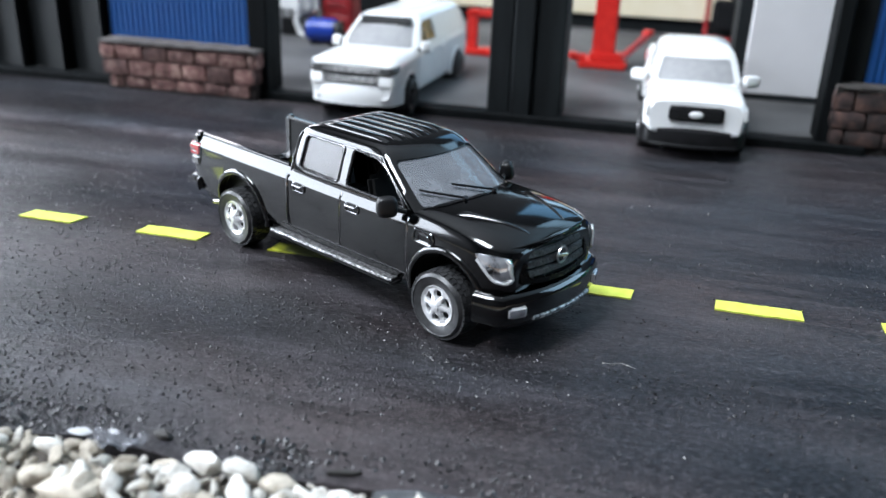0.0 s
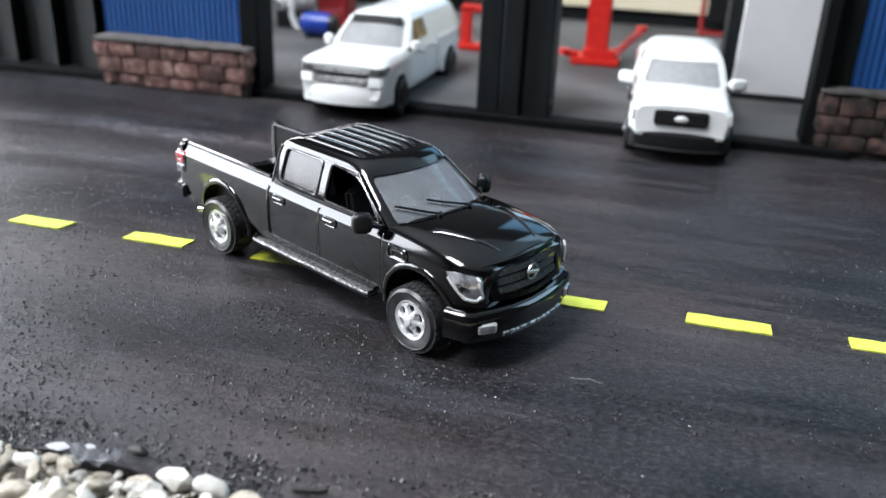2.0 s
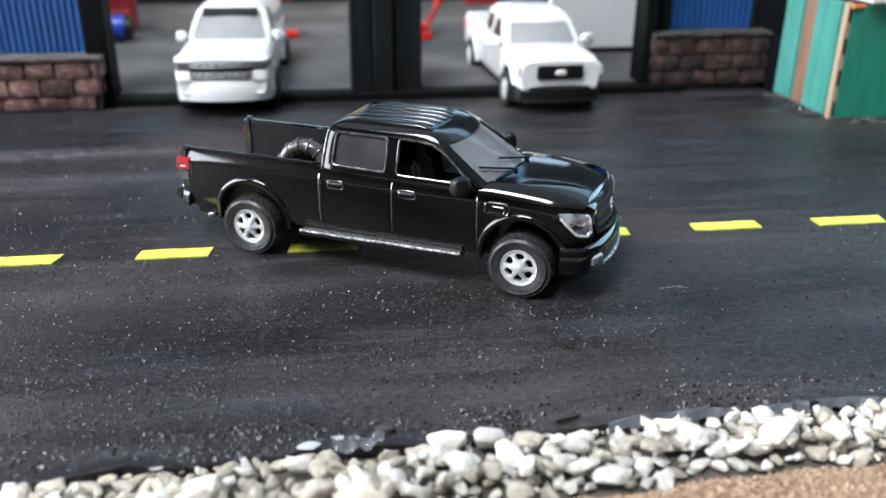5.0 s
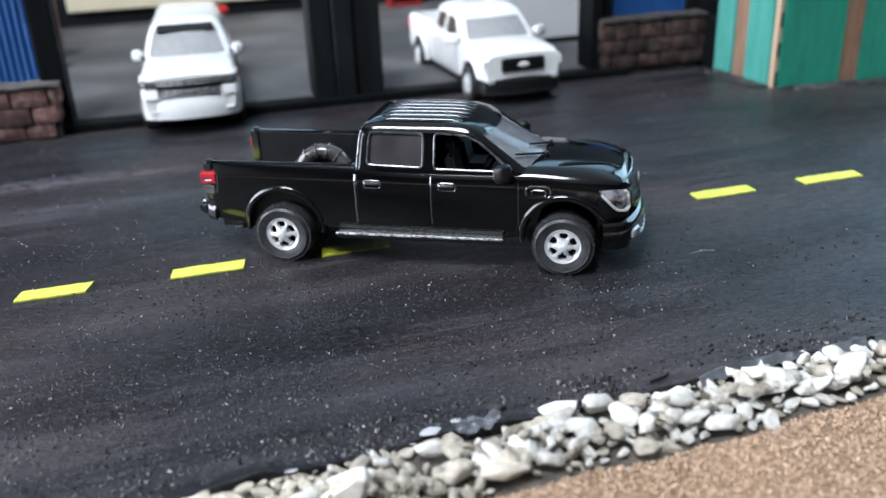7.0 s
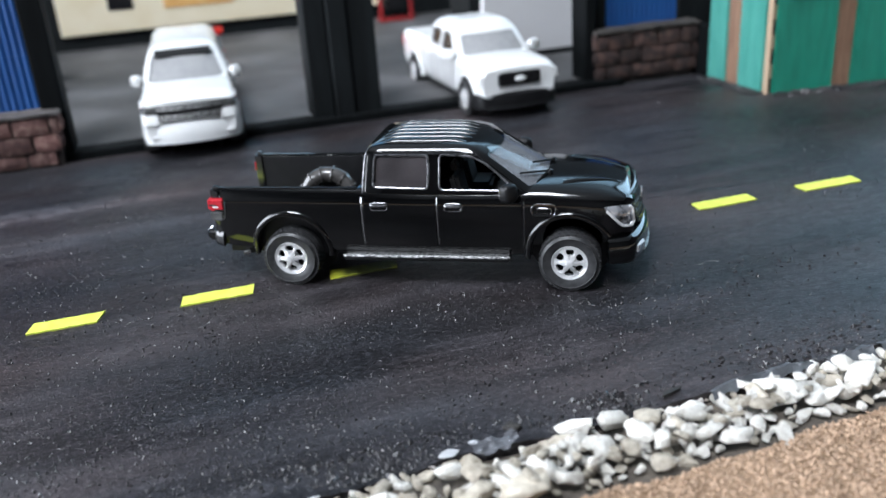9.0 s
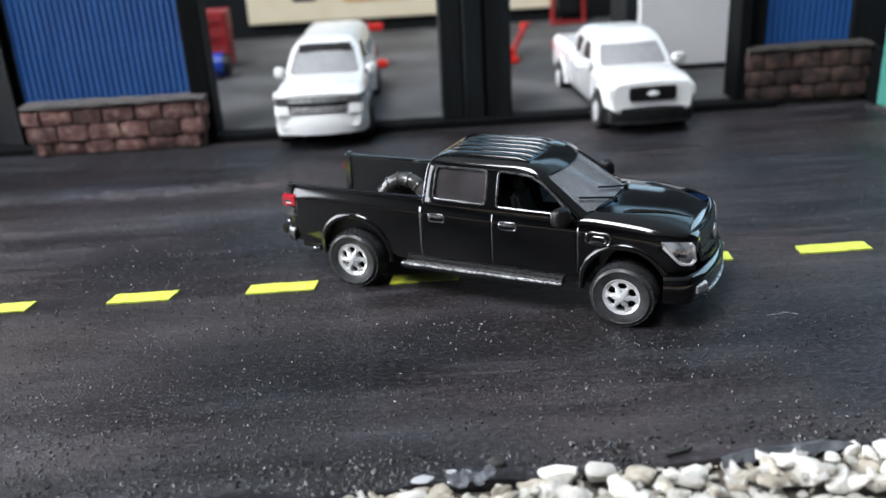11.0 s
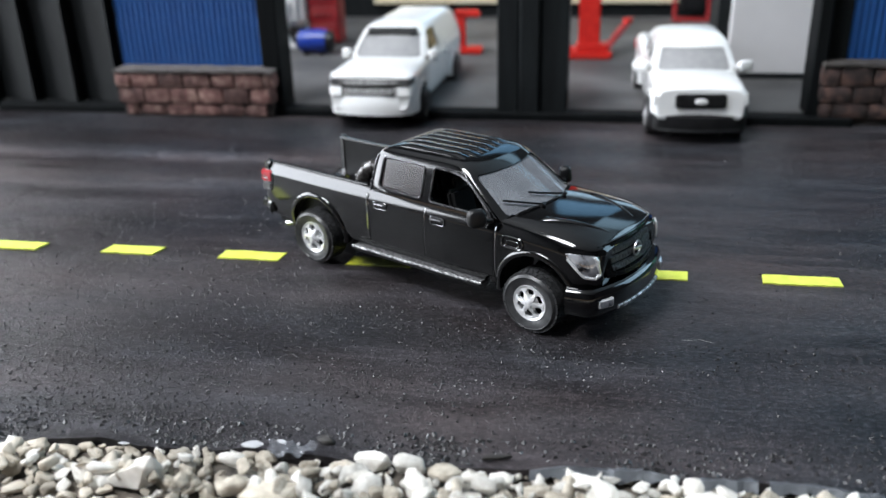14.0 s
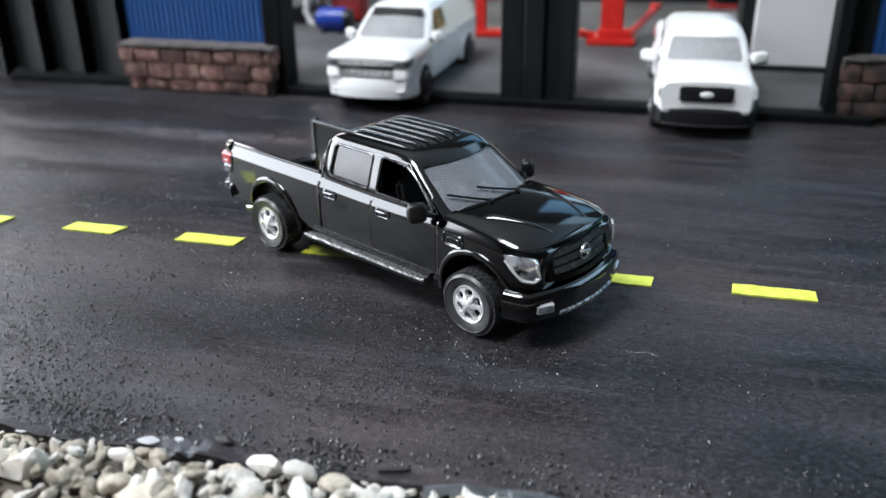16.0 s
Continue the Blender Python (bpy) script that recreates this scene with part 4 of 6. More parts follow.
        for k in range(13):
            z = cz[1] + (cz[4] - 0.05 - cz[1]) * k / 12
            _, xr, xfc, xfs, hw = spline(P["cabin"], z)
            gutter.append((xfs - 0.16, s * (hw + 0.002), z))
        x0, x1 = gutter[-1][0], P["cabin"][4][1] + 0.2
        gutter += [(x0 + (x1 - x0) * k / 8, gutter[-1][1], gutter[-1][2]) for k in range(1, 9)]
        part("roof_gutter", tube(gutter, 0.013, 8), bead, v)
    # mirrors
    mx, mz = P["mirror"]
    for s in (-1, 1):
        bm = bmesh.new()
        y0 = side_y(P, mx, 1.9)
        mw = P.get("mirror_w", 0.215)
        m = Matrix.Translation((mx - 0.04, s * (y0 + 0.07 + mw), mz)) @ Matrix.Rotation(radians(32 * s), 4, "Z")
        bmesh.ops.create_icosphere(bm, subdivisions=3, radius=1)
        for q in bm.verts:
            c = [math.copysign(abs(k) ** 0.6, k) for k in q.co]
            q.co = m @ Vector((c[0] * 0.14 * (1 - 0.2 * c[2]), c[1] * mw, c[2] * 0.19))
        mr = part("mirror", bm, P.get("mirror_mat", paint), v, angle=60)
        part("mirror_arm", tube([(mx + 0.10, s * (y0 - 0.12), mz - 0.16), (mx + 0.05, s * (y0 + 0.02), mz - 0.1), (mx, s * (y0 + 0.15), mz - 0.06)], 0.05, 8), "black_plastic", mr)
        part("mirror_glass", box(bmesh.new(), -0.142, -0.125, -mw * 0.7, mw * 0.7, -0.11, 0.12, 0.0, m), "chrome", mr)
    # headlights
    for s in (-1, 1):
        hl = part("headlight", patch(P, P["headlight"], s, 0.02), P.get("lamp", "lamp_clear"), v, "clear headlight with a silver reflector")
        a, b, c, d = P["headlight"]
        part("headlight_trim", edge_bar(P, P["trim"], s, 0.04, P.get("trim_r", 0.046)), P.get("trim_mat", "rim_silver"), hl)
        if P.get("lamp_bowl"):
            x, z = (a[0] + c[0]) / 2 + 0.02, (a[1] + c[1]) / 2
            g = bmesh.new()
            bmesh.ops.create_icosphere(g, subdivisions=2, radius=0.07)
            bmesh.ops.translate(g, vec=(x + 0.01, s * (side_y(P, x, z) + 0.0), z), verts=g.verts)
            part("bulb", g, "black_plastic", hl)
        if P.get("taillight"):
            part("tail_light", patch(P, P["taillight"], s, 0.03), "lamp_red", v, "red tail light")
    return v


def bumper_path(x0, depth, hw, back, n=28):
    pts = []
    for i in range(n + 1):
        t = -1 + 2 * i / n
        y = hw * math.sin(t * math.pi / 2)
        f = abs(y / hw)
        pts.append((x0 - depth * f**2.2 - (back * max(0, f - 0.93) / 0.07 if f > 0.93 else 0), y))
    return pts


# black pickup
BLACK = dict(
    paint="paint_black", bead="paint_bead", edge="edge_glint", axle=3.0, tyre_r=0.64, tyre_w=0.48, track=1.60, arch_r=0.83, arch_z=0.76,
    stations=[(-4.72, 1.435, 0.98, 1.94, 2.10, 0), (-4.64, 1.45, 0.86, 1.96, 2.12, 0), (-4.2, 1.46, 0.80, 1.98, 2.13, 0), (-3.0, 1.47, 0.76, 1.98, 2.13, 0),
              (-1.4, 1.46, 0.72, 1.97, 2.12, 0), (0.0, 1.46, 0.70, 1.95, 2.08, 0), (1.9, 1.46, 0.70, 1.95, 2.08, 0.04), (2.3, 1.46, 0.70, 1.95, 2.09, 0.12),
              (3.1, 1.47, 0.72, 1.92, 2.05, 0.15), (3.6, 1.46, 0.76, 1.88, 2.0, 0.15), (3.9, 1.42, 0.82, 1.82, 1.94, 0.14), (4.10, 1.33, 0.88, 1.76, 1.89, 0.12),
              (4.22, 1.22, 0.92, 1.72, 1.86, 0.08), (4.28, 1.10, 0.98, 1.64, 1.79, 0.06)],
    bed=(-4.72, -1.47, 1.20, 0.62), open_tail=True, gaps=(-1.36, 0.25, 2.05), gap_z=0.90, sill_gap=(-1.36, 2.05), cavity=(-1.2, 2.0, 1.25), cowl=(1.95, 2.30, 1.04),
    cabin=[(1.98, -1.38, 2.95, 2.36, 1.36), (2.10, -1.38, 2.76, 2.19, 1.34), (2.45, -1.35, 2.12, 1.73, 1.24), (2.72, -1.32, 1.63, 1.37, 1.15),
           (2.87, -1.28, 1.36, 1.18, 1.07), (2.95, -1.18, 1.16, 0.98, 0.98), (3.00, -0.98, 0.9, 0.72, 0.76), (3.02, -0.6, 0.5, 0.4, 0.4)],
    side_windows=[[(-1.08, 2.17), (0.10, 2.14), (0.10, 2.80), (-1.04, 2.81)], [(0.34, 2.12), (1.93, 2.10), (1.62, 2.38), (1.28, 2.65), (1.00, 2.77), (0.34, 2.81)]],
    screen=(2.12, 2.78, 1.18, 1.015, 0.95), rear_screen=(2.2, 2.66, 0.85, 0.75, -0.9), pillars=[(-1.1, 0.2, "glass_tint")],
    screen_x=lambda z: 2.05 - (z - 2.1) * 1.36, glass=("glass_windscreen", "glass_tint"), inside="interior", seats=(-0.6, 0.75),
    handles=((-0.96, 1.79), (0.62, 1.78)), mirror=(1.85, 2.18), mirror_w=0.19, mirror_mat="black_plastic",
    headlight=[(3.62, 1.82), (4.23, 1.79), (4.275, 1.31), (3.99, 1.37)], trim=[(4.17, 1.77), (4.225, 1.70), (4.265, 1.42), (4.21, 1.35), (4.04, 1.39), (3.72, 1.72)], lamp_bowl=True,
    spin=11, trim_r=0.028)
TRUCK = place(-2.70, 17.21, 0, 0, 0, -27.85)
truck = vehicle("pickup_truck", TRUCK, "glossy black die-cast crew cab pickup with open empty tail", "toy truck", BLACK)
B = BLACK
part("front_bumper", sweep(bumper_path(4.47, 0.36, 1.50, 0.35), [(0, 0.72), (0.02, 0.66), (0.10, 0.64), (0.13, 0.72), (0.13, 1.0), (0.09, 1.10), (0.0, 1.16), (-0.15, 1.16), (-0.15, 0.66)]), "paint_black", truck, angle=40)
part("bumper_lower", sweep(bumper_path(4.42, 0.30, 1.36, 0.3), [(0, 0.52), (0.08, 0.55), (0.1, 0.66), (-0.3, 0.66), (-0.3, 0.52)]), "black_plastic", truck, angle=40)
part("skid_trim", sweep([p for p in bumper_path(4.47, 0.36, 1.50, 0.35) if abs(p[1]) < 0.82], [(0.09, 0.63), (0.145, 0.645), (0.155, 0.705), (0.11, 0.74), (0.04, 0.69)]), "step_silver", truck, "silver skid trim")
for s in (-1, 1):
    m = Matrix.Translation((4.385, s * 1.15, 0.86)) @ Matrix.Rotation(radians(26 * s), 4, "Z")
    fg = part("fog_light", box(bmesh.new(), -0.03, 0.06, -0.19, 0.19, -0.10, 0.10, 0.03, m, 2), "rim_silver", truck, "silver framed fog light")
    part("fog_lens", box(bmesh.new(), 0.045, 0.075, -0.14, 0.14, -0.065, 0.065, 0.02, m, 2), "lamp_clear", fg)
    part("running_board", slab(-1.86, 1.80, s * 1.38 - 0.16, s * 1.38 + 0.17, 0.58, 0.70, 0.05, 3), "black_plastic", truck)
    bd = truck.children[-1]
    bm = slab(-1.80, 1.74, s * 1.40 - 0.10, s * 1.40 + 0.12, 0.69, 0.712, 0.008)
    part("step_tread", bm, "step", bd, "worn speckled silver step tread", angle=20)
    part("step_edge", tube([(-1.82, s * 1.50, 0.69), (-1.78, s * 1.535, 0.695), (1.70, s * 1.535, 0.695), (1.76, s * 1.50, 0.69)], 0.026, 8), "step_silver", bd, "worn silver edge")
    for x in (-1.3, 0.0, 1.3):
        part("bracket", tube([(x, s * 1.3, 0.62), (x, s * 0.7, 0.75)], 0.05, 6), "black_plastic", bd)
    # vent behind the front wheel arch
    vy = side_y(B, 2.50, 1.74)
    for k, (dx, dz, w2, h2, rr) in enumerate(((0, 0, 0.25, 0.115, 0.026), (0.01, -0.025, 0.15, 0.06, 0.016))):
        loop = []
        for u, q in rounded([(-w2, -h2), (w2, -h2 * 1.05), (w2, h2 * 0.9), (-w2 * 0.9, h2)], h2, 5):
            loop.append((2.48 + dx + u, s * (side_y(B, 2.48 + dx + u, 1.74 + dz + q) + 0.010), 1.74 + dz + q))
        if k == 0:
            vb = part("fender_vent", tube(loop + loop[:2], rr, 8), "paint_bead", truck)
        else:
            part("vent_ring", tube(loop + loop[:2], rr, 8), "paint_bead", vb)
    part("bed_rail_cap", slab(-4.6, -1.45, s * 1.235 - 0.065, s * 1.235 + 0.05, 2.105, 2.15, 0.02, 2), "paint_bead", truck)
    part("bed_post", slab(-4.77, -4.50, s * 1.28 - 0.13, s * 1.28 + 0.12, 0.95, 2.19, 0.075, 4), "paint_bead", truck)
    tl = part("tail_light", slab(-4.83, -4.42, s * 1.36 - 0.12, s * 1.36 + 0.12, 1.66, 1.96, 0.05, 3), "lamp_red", truck, "red tail light")
    part("lamp_notch", slab(-4.78, -4.60, s * 1.47 - 0.02, s * 1.47 + 0.016, 1.79, 1.825, 0.008), "black_plastic", tl)
    part("lamp_strip", slab(-4.70, -4.56, s * 1.47 - 0.02, s * 1.47 + 0.014, 1.755, 1.785, 0.008), "white_plastic", tl, "white strip")
    part("reverse_lamp", slab(-4.80, -4.48, s * 1.36 - 0.12, s * 1.36 + 0.10, 1.45, 1.665, 0.04, 3), "lamp_dark", tl, "dark lower lamp")
    part("lamp_edge", tube([(-4.74, s * 1.43, 1.455), (-4.54, s * 1.44, 1.455), (-4.47, s * 1.445, 1.50), (-4.44, s * 1.45, 1.66), (-4.41, s * 1.45, 1.90)], 0.02, 6), "edge_glint", tl)
    # matte sheet added to keep the yellow dash from mirroring in the bed wall
    part("bed_liner", slab(-4.55, -1.5, s * 1.19 - 0.012, s * 1.19 + 0.004, 0.63, 2.09, 0.004), "black_plastic", truck)
    rings = []
    for i in range(15):
        t = i / 14
        x, y, wide = 2.84 + 1.22 * t, s * (0.93 - 0.42 * t), 1.15 - 0.85 * t
        up = 0.045 * min(1, t * 9 + 0.05) * (1 - t) ** 0.5 + 0.002
        rings.append([(x, y + s * dy * wide, top_z(B, x, abs(y + s * dy * wide)) + h * up + e) for dy, h, e in ((-0.12, 0, -0.04), (-0.11, 0, 0.002), (-0.04, 0.92, 0), (0.0, 1, 0), (0.03, 0.85, 0), (0.075, 0, 0.002), (0.09, 0, -0.04))])
    part("hood_ridge", loft(rings), "paint_black", truck, angle=40)
# hood gap, grille and badge
def nose_x(y, z):
    return 4.35 + (1.88 - z) * 0.24 - 0.13 * (y / 0.9) ** 2


def grille_ring(pts, off):
    return [(nose_x(y, z) + off, y, z) for y, z in pts]


outer = [(-1.04, 1.86), (-0.7, 1.885), (0, 1.90), (0.7, 1.885), (1.04, 1.86), (1.02, 1.6), (0.94, 1.27), (0.5, 1.22), (0, 1.21), (-0.5, 1.22), (-0.94, 1.27), (-1.02, 1.6)]
inner = [(y * 0.83, 1.59 + (z - 1.56) * 0.76) for y, z in outer]
g = part("grille", loft([grille_ring(outer, -0.25), grille_ring(outer, -0.03), grille_ring([(y * 0.97, 1.56 + (z - 1.56) * 0.95) for y, z in outer], 0.0),
                         grille_ring([(y * 1.03, 1.59 + (z - 1.59) * 1.05) for y, z in inner], 0.0), grille_ring(inner, -0.05)]), "satin_black", truck, "black grille")
for z0, z1 in ((1.36, 1.48), (1.51, 1.64), (1.67, 1.80)):
    ring = []
    n = 15
    for k in range(n):
        y = -0.80 + 1.60 * k / (n - 1)
        ring.append([(nose_x(y, z) + o, y, z) for z, o in ((z0, -0.06), (z0 + 0.02, -0.015), (z1 - 0.02, -0.015), (z1, -0.06))])
    part("grille_bar", loft(ring), "grille_mesh", g, angle=40)
part("hood_lip", tube([(nose_x(y, 1.9) - 0.035, y, 1.925 - 0.035 * (y / 1.05) ** 2) for y in (-1.06, -0.85, -0.6, -0.3, 0, 0.3, 0.6, 0.85, 1.06)], 0.035, 8), "paint_black", truck)
bd = part("badge", lathe([(0.12, -0.02), (0.15, -0.03), (0.155, 0.0), (0.12, 0.0), (0.12, -0.02)], 28), "silver", g, "round silver badge", at=place(4.42, 0, 1.60, 0, 11, 90))
part("badge_bar", slab(-0.17, 0.17, -0.035, 0.0, -0.03, 0.03, 0.01), "silver", bd)
# wipers
def screen_at(P, y, z, lift=0.03):
    _, xr, xfc, xfs, hw = spline(P["cabin"], z)
    return (xfs + (xfc - xfs) * (1 - (y / (hw * 0.93)) ** 2) + lift, y, z + lift * 0.8)


for y0, y1, z1 in ((-0.44, -1.04, 2.36), (0.36, -0.42, 2.40)):
    wp = part("wiper", tube([screen_at(B, y0 + (y1 - y0) * k / 6, 2.22 + (z1 - 2.22) * k / 6) for k in range(7)], 0.022, 6), "black_plastic", truck)
    px, py, pz = screen_at(B, y0, 2.20)
    part("wiper_pivot", cyl(bmesh.new(), (px - 0.03, py, pz - 0.05), (px + 0.03, py, pz + 0.05), 0.045, seg=10), "black_plastic", wp)
# roof ribs follow the roof
skin = loft(smooth_rings(cabin_rings(B)))
roof = BVHTree.FromBMesh(skin)
skin.free()
for k in range(6):
    y = -0.70 + 1.40 * k / 5
    ends = (-1.02 + 0.2 * y * y, 0.98 - 0.25 * y * y)
    rings = []
    for i in range(17):
        t = i / 16
        x = ends[0] + (ends[1] - ends[0]) * t
        lift = 0.042 * min(1, 8 * t, 8 * (1 - t)) + 0.002
        ring = []
        for dy, up in ((-0.122, -0.05), (-0.115, 0.0), (-0.098, 0.7), (-0.075, 0.95), (0.0, 1.0), (0.075, 0.95), (0.098, 0.7), (0.115, 0.0), (0.122, -0.05)):
            z = roof.ray_cast(Vector((x, y + dy, 4)), Vector((0, 0, -1)))[0].z
            ring.append((x, y + dy, z + (up * lift if up >= 0 else up)))
        rings.append(ring)
    part("roof_rib", loft(rings), "paint_black", truck, angle=40)
# rear bumper and hitch
part("rear_bumper", sweep([(-p[0], -p[1]) for p in bumper_path(4.96, 0.22, 1.42, 0.2)], [(0, 0.88), (0.05, 0.84), (0.08, 0.90), (0.08, 1.10), (0.03, 1.16), (-0.3, 1.16), (-0.3, 0.88)]), "gloss_black", truck, angle=40)
for s in (-1, 1):
    part("bumper_end", slab(-5.0, -4.74, s * 1.28 - 0.12, s * 1.28 + 0.12, 0.94, 1.20, 0.07, 3), "gloss_black", truck)
for y, z, dx in ((-0.62, 1.34, 0.10), (-0.95, 1.02, 0.06)):
    part("tow_hook", tube([(-4.80, y, z - 0.05), (-4.98 - dx, y, z - 0.04), (-5.04 - dx, y, z + 0.03), (-4.97 - dx, y, z + 0.09)], 0.035, 8), "chrome", truck, "small chrome tow hook")
tp = part("tail_pipe", tube([(-3.2, -0.9, 0.66), (-3.9, -1.1, 0.66), (-4.12, -1.25, 0.64)], 0.06, 10), "black_plastic", truck)
part("pipe_tip", tube([(-4.10, -1.24, 0.64), (-4.14, -1.27, 0.635), (-4.22, -1.32, 0.63)], 0.066, 12), "chrome", tp, "chrome pipe tip")

# spare tyre standing in the bed
prof = [(0.52 + 0.165 * math.cos(2 * math.pi * k / 16), 0.20 * math.sin(2 * math.pi * k / 16)) for k in range(17)]
bm = lathe(prof, 44)
ribs = []
for k in range(14):
    m = Matrix.Rotation(2 * math.pi * k / 14, 4, "Y")
    ring = [m @ Vector((0.52 + 0.178 * math.cos(2 * math.pi * q / 16), 0.213 * math.sin(2 * math.pi * q / 16), 0)) for q in range(17)]
    ribs.append(tube(ring, 0.022, 6))
spare = tagged(part("spare_tyre", bm, "spare_rubber", angle=40), "glossy dark grey ribbed spare tyre standing in the pickup bed", "tyre")
for bm in ribs:
    part("tread_rib", bm, "spare_rubber", spare)
spare.matrix_basis = TRUCK @ place(-2.68, 0.42, 0.62 + 0.72, -6, 0, 4) @ Matrix.Scale(1.04, 4)

# white vehicles in the garage bays
WHITE = dict(
    paint="paint_white", axle=2.85, tyre_r=0.60, tyre_w=0.42, track=1.50, arch_r=0.72,
    stations=[(-4.45, 1.32, 0.80, 1.86, 1.98, 0), (-4.3, 1.40, 0.66, 1.9, 2.02, 0), (-2.8, 1.42, 0.60, 1.9, 2.03, 0), (-1.2, 1.42, 0.56, 1.84, 1.96, 0),
              (1.7, 1.42, 0.56, 1.70, 1.83, 0.05), (2.2, 1.42, 0.56, 1.68, 1.80, 0.12), (3.1, 1.41, 0.58, 1.66, 1.78, 0.13), (3.72, 1.40, 0.62, 1.61, 1.73, 0.12),
              (3.95, 1.37, 0.66, 1.56, 1.68, 0.10), (4.08, 1.29, 0.72, 1.48, 1.60, 0.08)],
    bed=(-4.45, -1.372, 1.153, 0.957), gaps=(-1.28, 0.15, 1.85), gap_z=0.7, sill_gap=(-1.28, 1.85), cavity=(-1.12, 1.85, 1.22),
    cabin=[(1.72, -1.22, 2.45, 2.06, 1.36), (1.88, -1.20, 2.28, 1.93, 1.33), (2.25, -1.16, 1.82, 1.56, 1.24), (2.55, -1.10, 1.42, 1.22, 1.14),
           (2.72, -1.02, 1.20, 1.02, 1.04), (2.82, -0.9, 1.0, 0.82, 0.92), (2.88, -0.7, 0.75, 0.6, 0.66), (2.90, -0.4, 0.4, 0.3, 0.35)],
    side_windows=[[(-0.95, 1.98), (0.02, 1.94), (0.02, 2.52), (-0.9, 2.54)], [(0.22, 1.92), (1.6, 1.88), (1.25, 2.25), (0.95, 2.48), (0.22, 2.53)]],
    screen=(1.86, 2.48, 1.15, 0.99, 0.9), rear_screen=(2.1, 2.6, 0.85, 0.75, -0.85), pillars=[(-1.0, 0.12, "glass_tint"), (0.12, 1.6, "glass_tint")],
    screen_x=lambda z: 1.68 - (z - 2.0) * 1.05, glass=("glass_grey", "glass_tint"), inside="grey_interior", seats=(-0.5, 0.7),
    handles=((-0.95, 1.6), (0.5, 1.58)), mirror=(1.72, 1.92), mirror_w=0.30,
    headlight=[(3.55, 1.56), (4.0, 1.52), (4.0, 1.24), (3.65, 1.26)], trim=[(4.02, 1.52), (4.025, 1.24), (3.65, 1.24)], trim_mat="paint_white", lamp="white_plastic",
    taillight=[(-4.36, 1.84), (-4.2, 1.84), (-4.2, 1.4), (-4.36, 1.4)], rim="rim_silver", rim_label="silver rim", group="white vehicles in the bays")
fx, fy = 3.40, 27.62 + 4.86
pick = vehicle("white_pickup", place(fx, fy, 0.0, 0, 0, -87.5) @ Matrix.Scale(1.07, 4), "white die-cast crew cab pickup parked in a garage bay", "toy truck", WHITE)
gr = part("grille", slab(4.00, 4.16, -0.76, 0.76, 1.10, 1.54, 0.05, 2), "black_plastic", pick, "black grille")
for z in (1.21, 1.32, 1.43):
    part("grille_bar", slab(4.14, 4.18, -0.68, 0.68, z - 0.025, z + 0.025, 0.01), "black_plastic", gr)
bm = bmesh.new()
bmesh.ops.create_uvsphere(bm, u_segments=20, v_segments=10, radius=1)
bmesh.ops.scale(bm, vec=(0.04, 0.2, 0.1), verts=bm.verts)
part("badge", bm, "white_plastic", gr, "pale oval badge", at=place(4.18, 0, 1.32))
part("front_bumper", sweep(bumper_path(4.20, 0.28, 1.40, 0.4), [(0, 0.38), (0.08, 0.40), (0.1, 0.64), (0.06, 0.84), (-0.15, 0.92), (-0.15, 0.38)]), "black_plastic", pick, "dark bumper", angle=40)
part("bumper_trim", sweep([p for p in bumper_path(4.21, 0.28, 1.40, 0.4) if abs(p[1]) < 1.2], [(0.06, 0.36), (0.12, 0.38), (0.13, 0.43), (0.06, 0.47)]), "black_plastic", pick, "dark lower trim")
for s in (-1, 1):
    part("fog_light", slab(4.02, 4.18, s * 1.1 - 0.10, s * 1.1 + 0.10, 0.76, 0.86, 0.03, 2), "grey_bar", pick)

SUV = dict(WHITE)
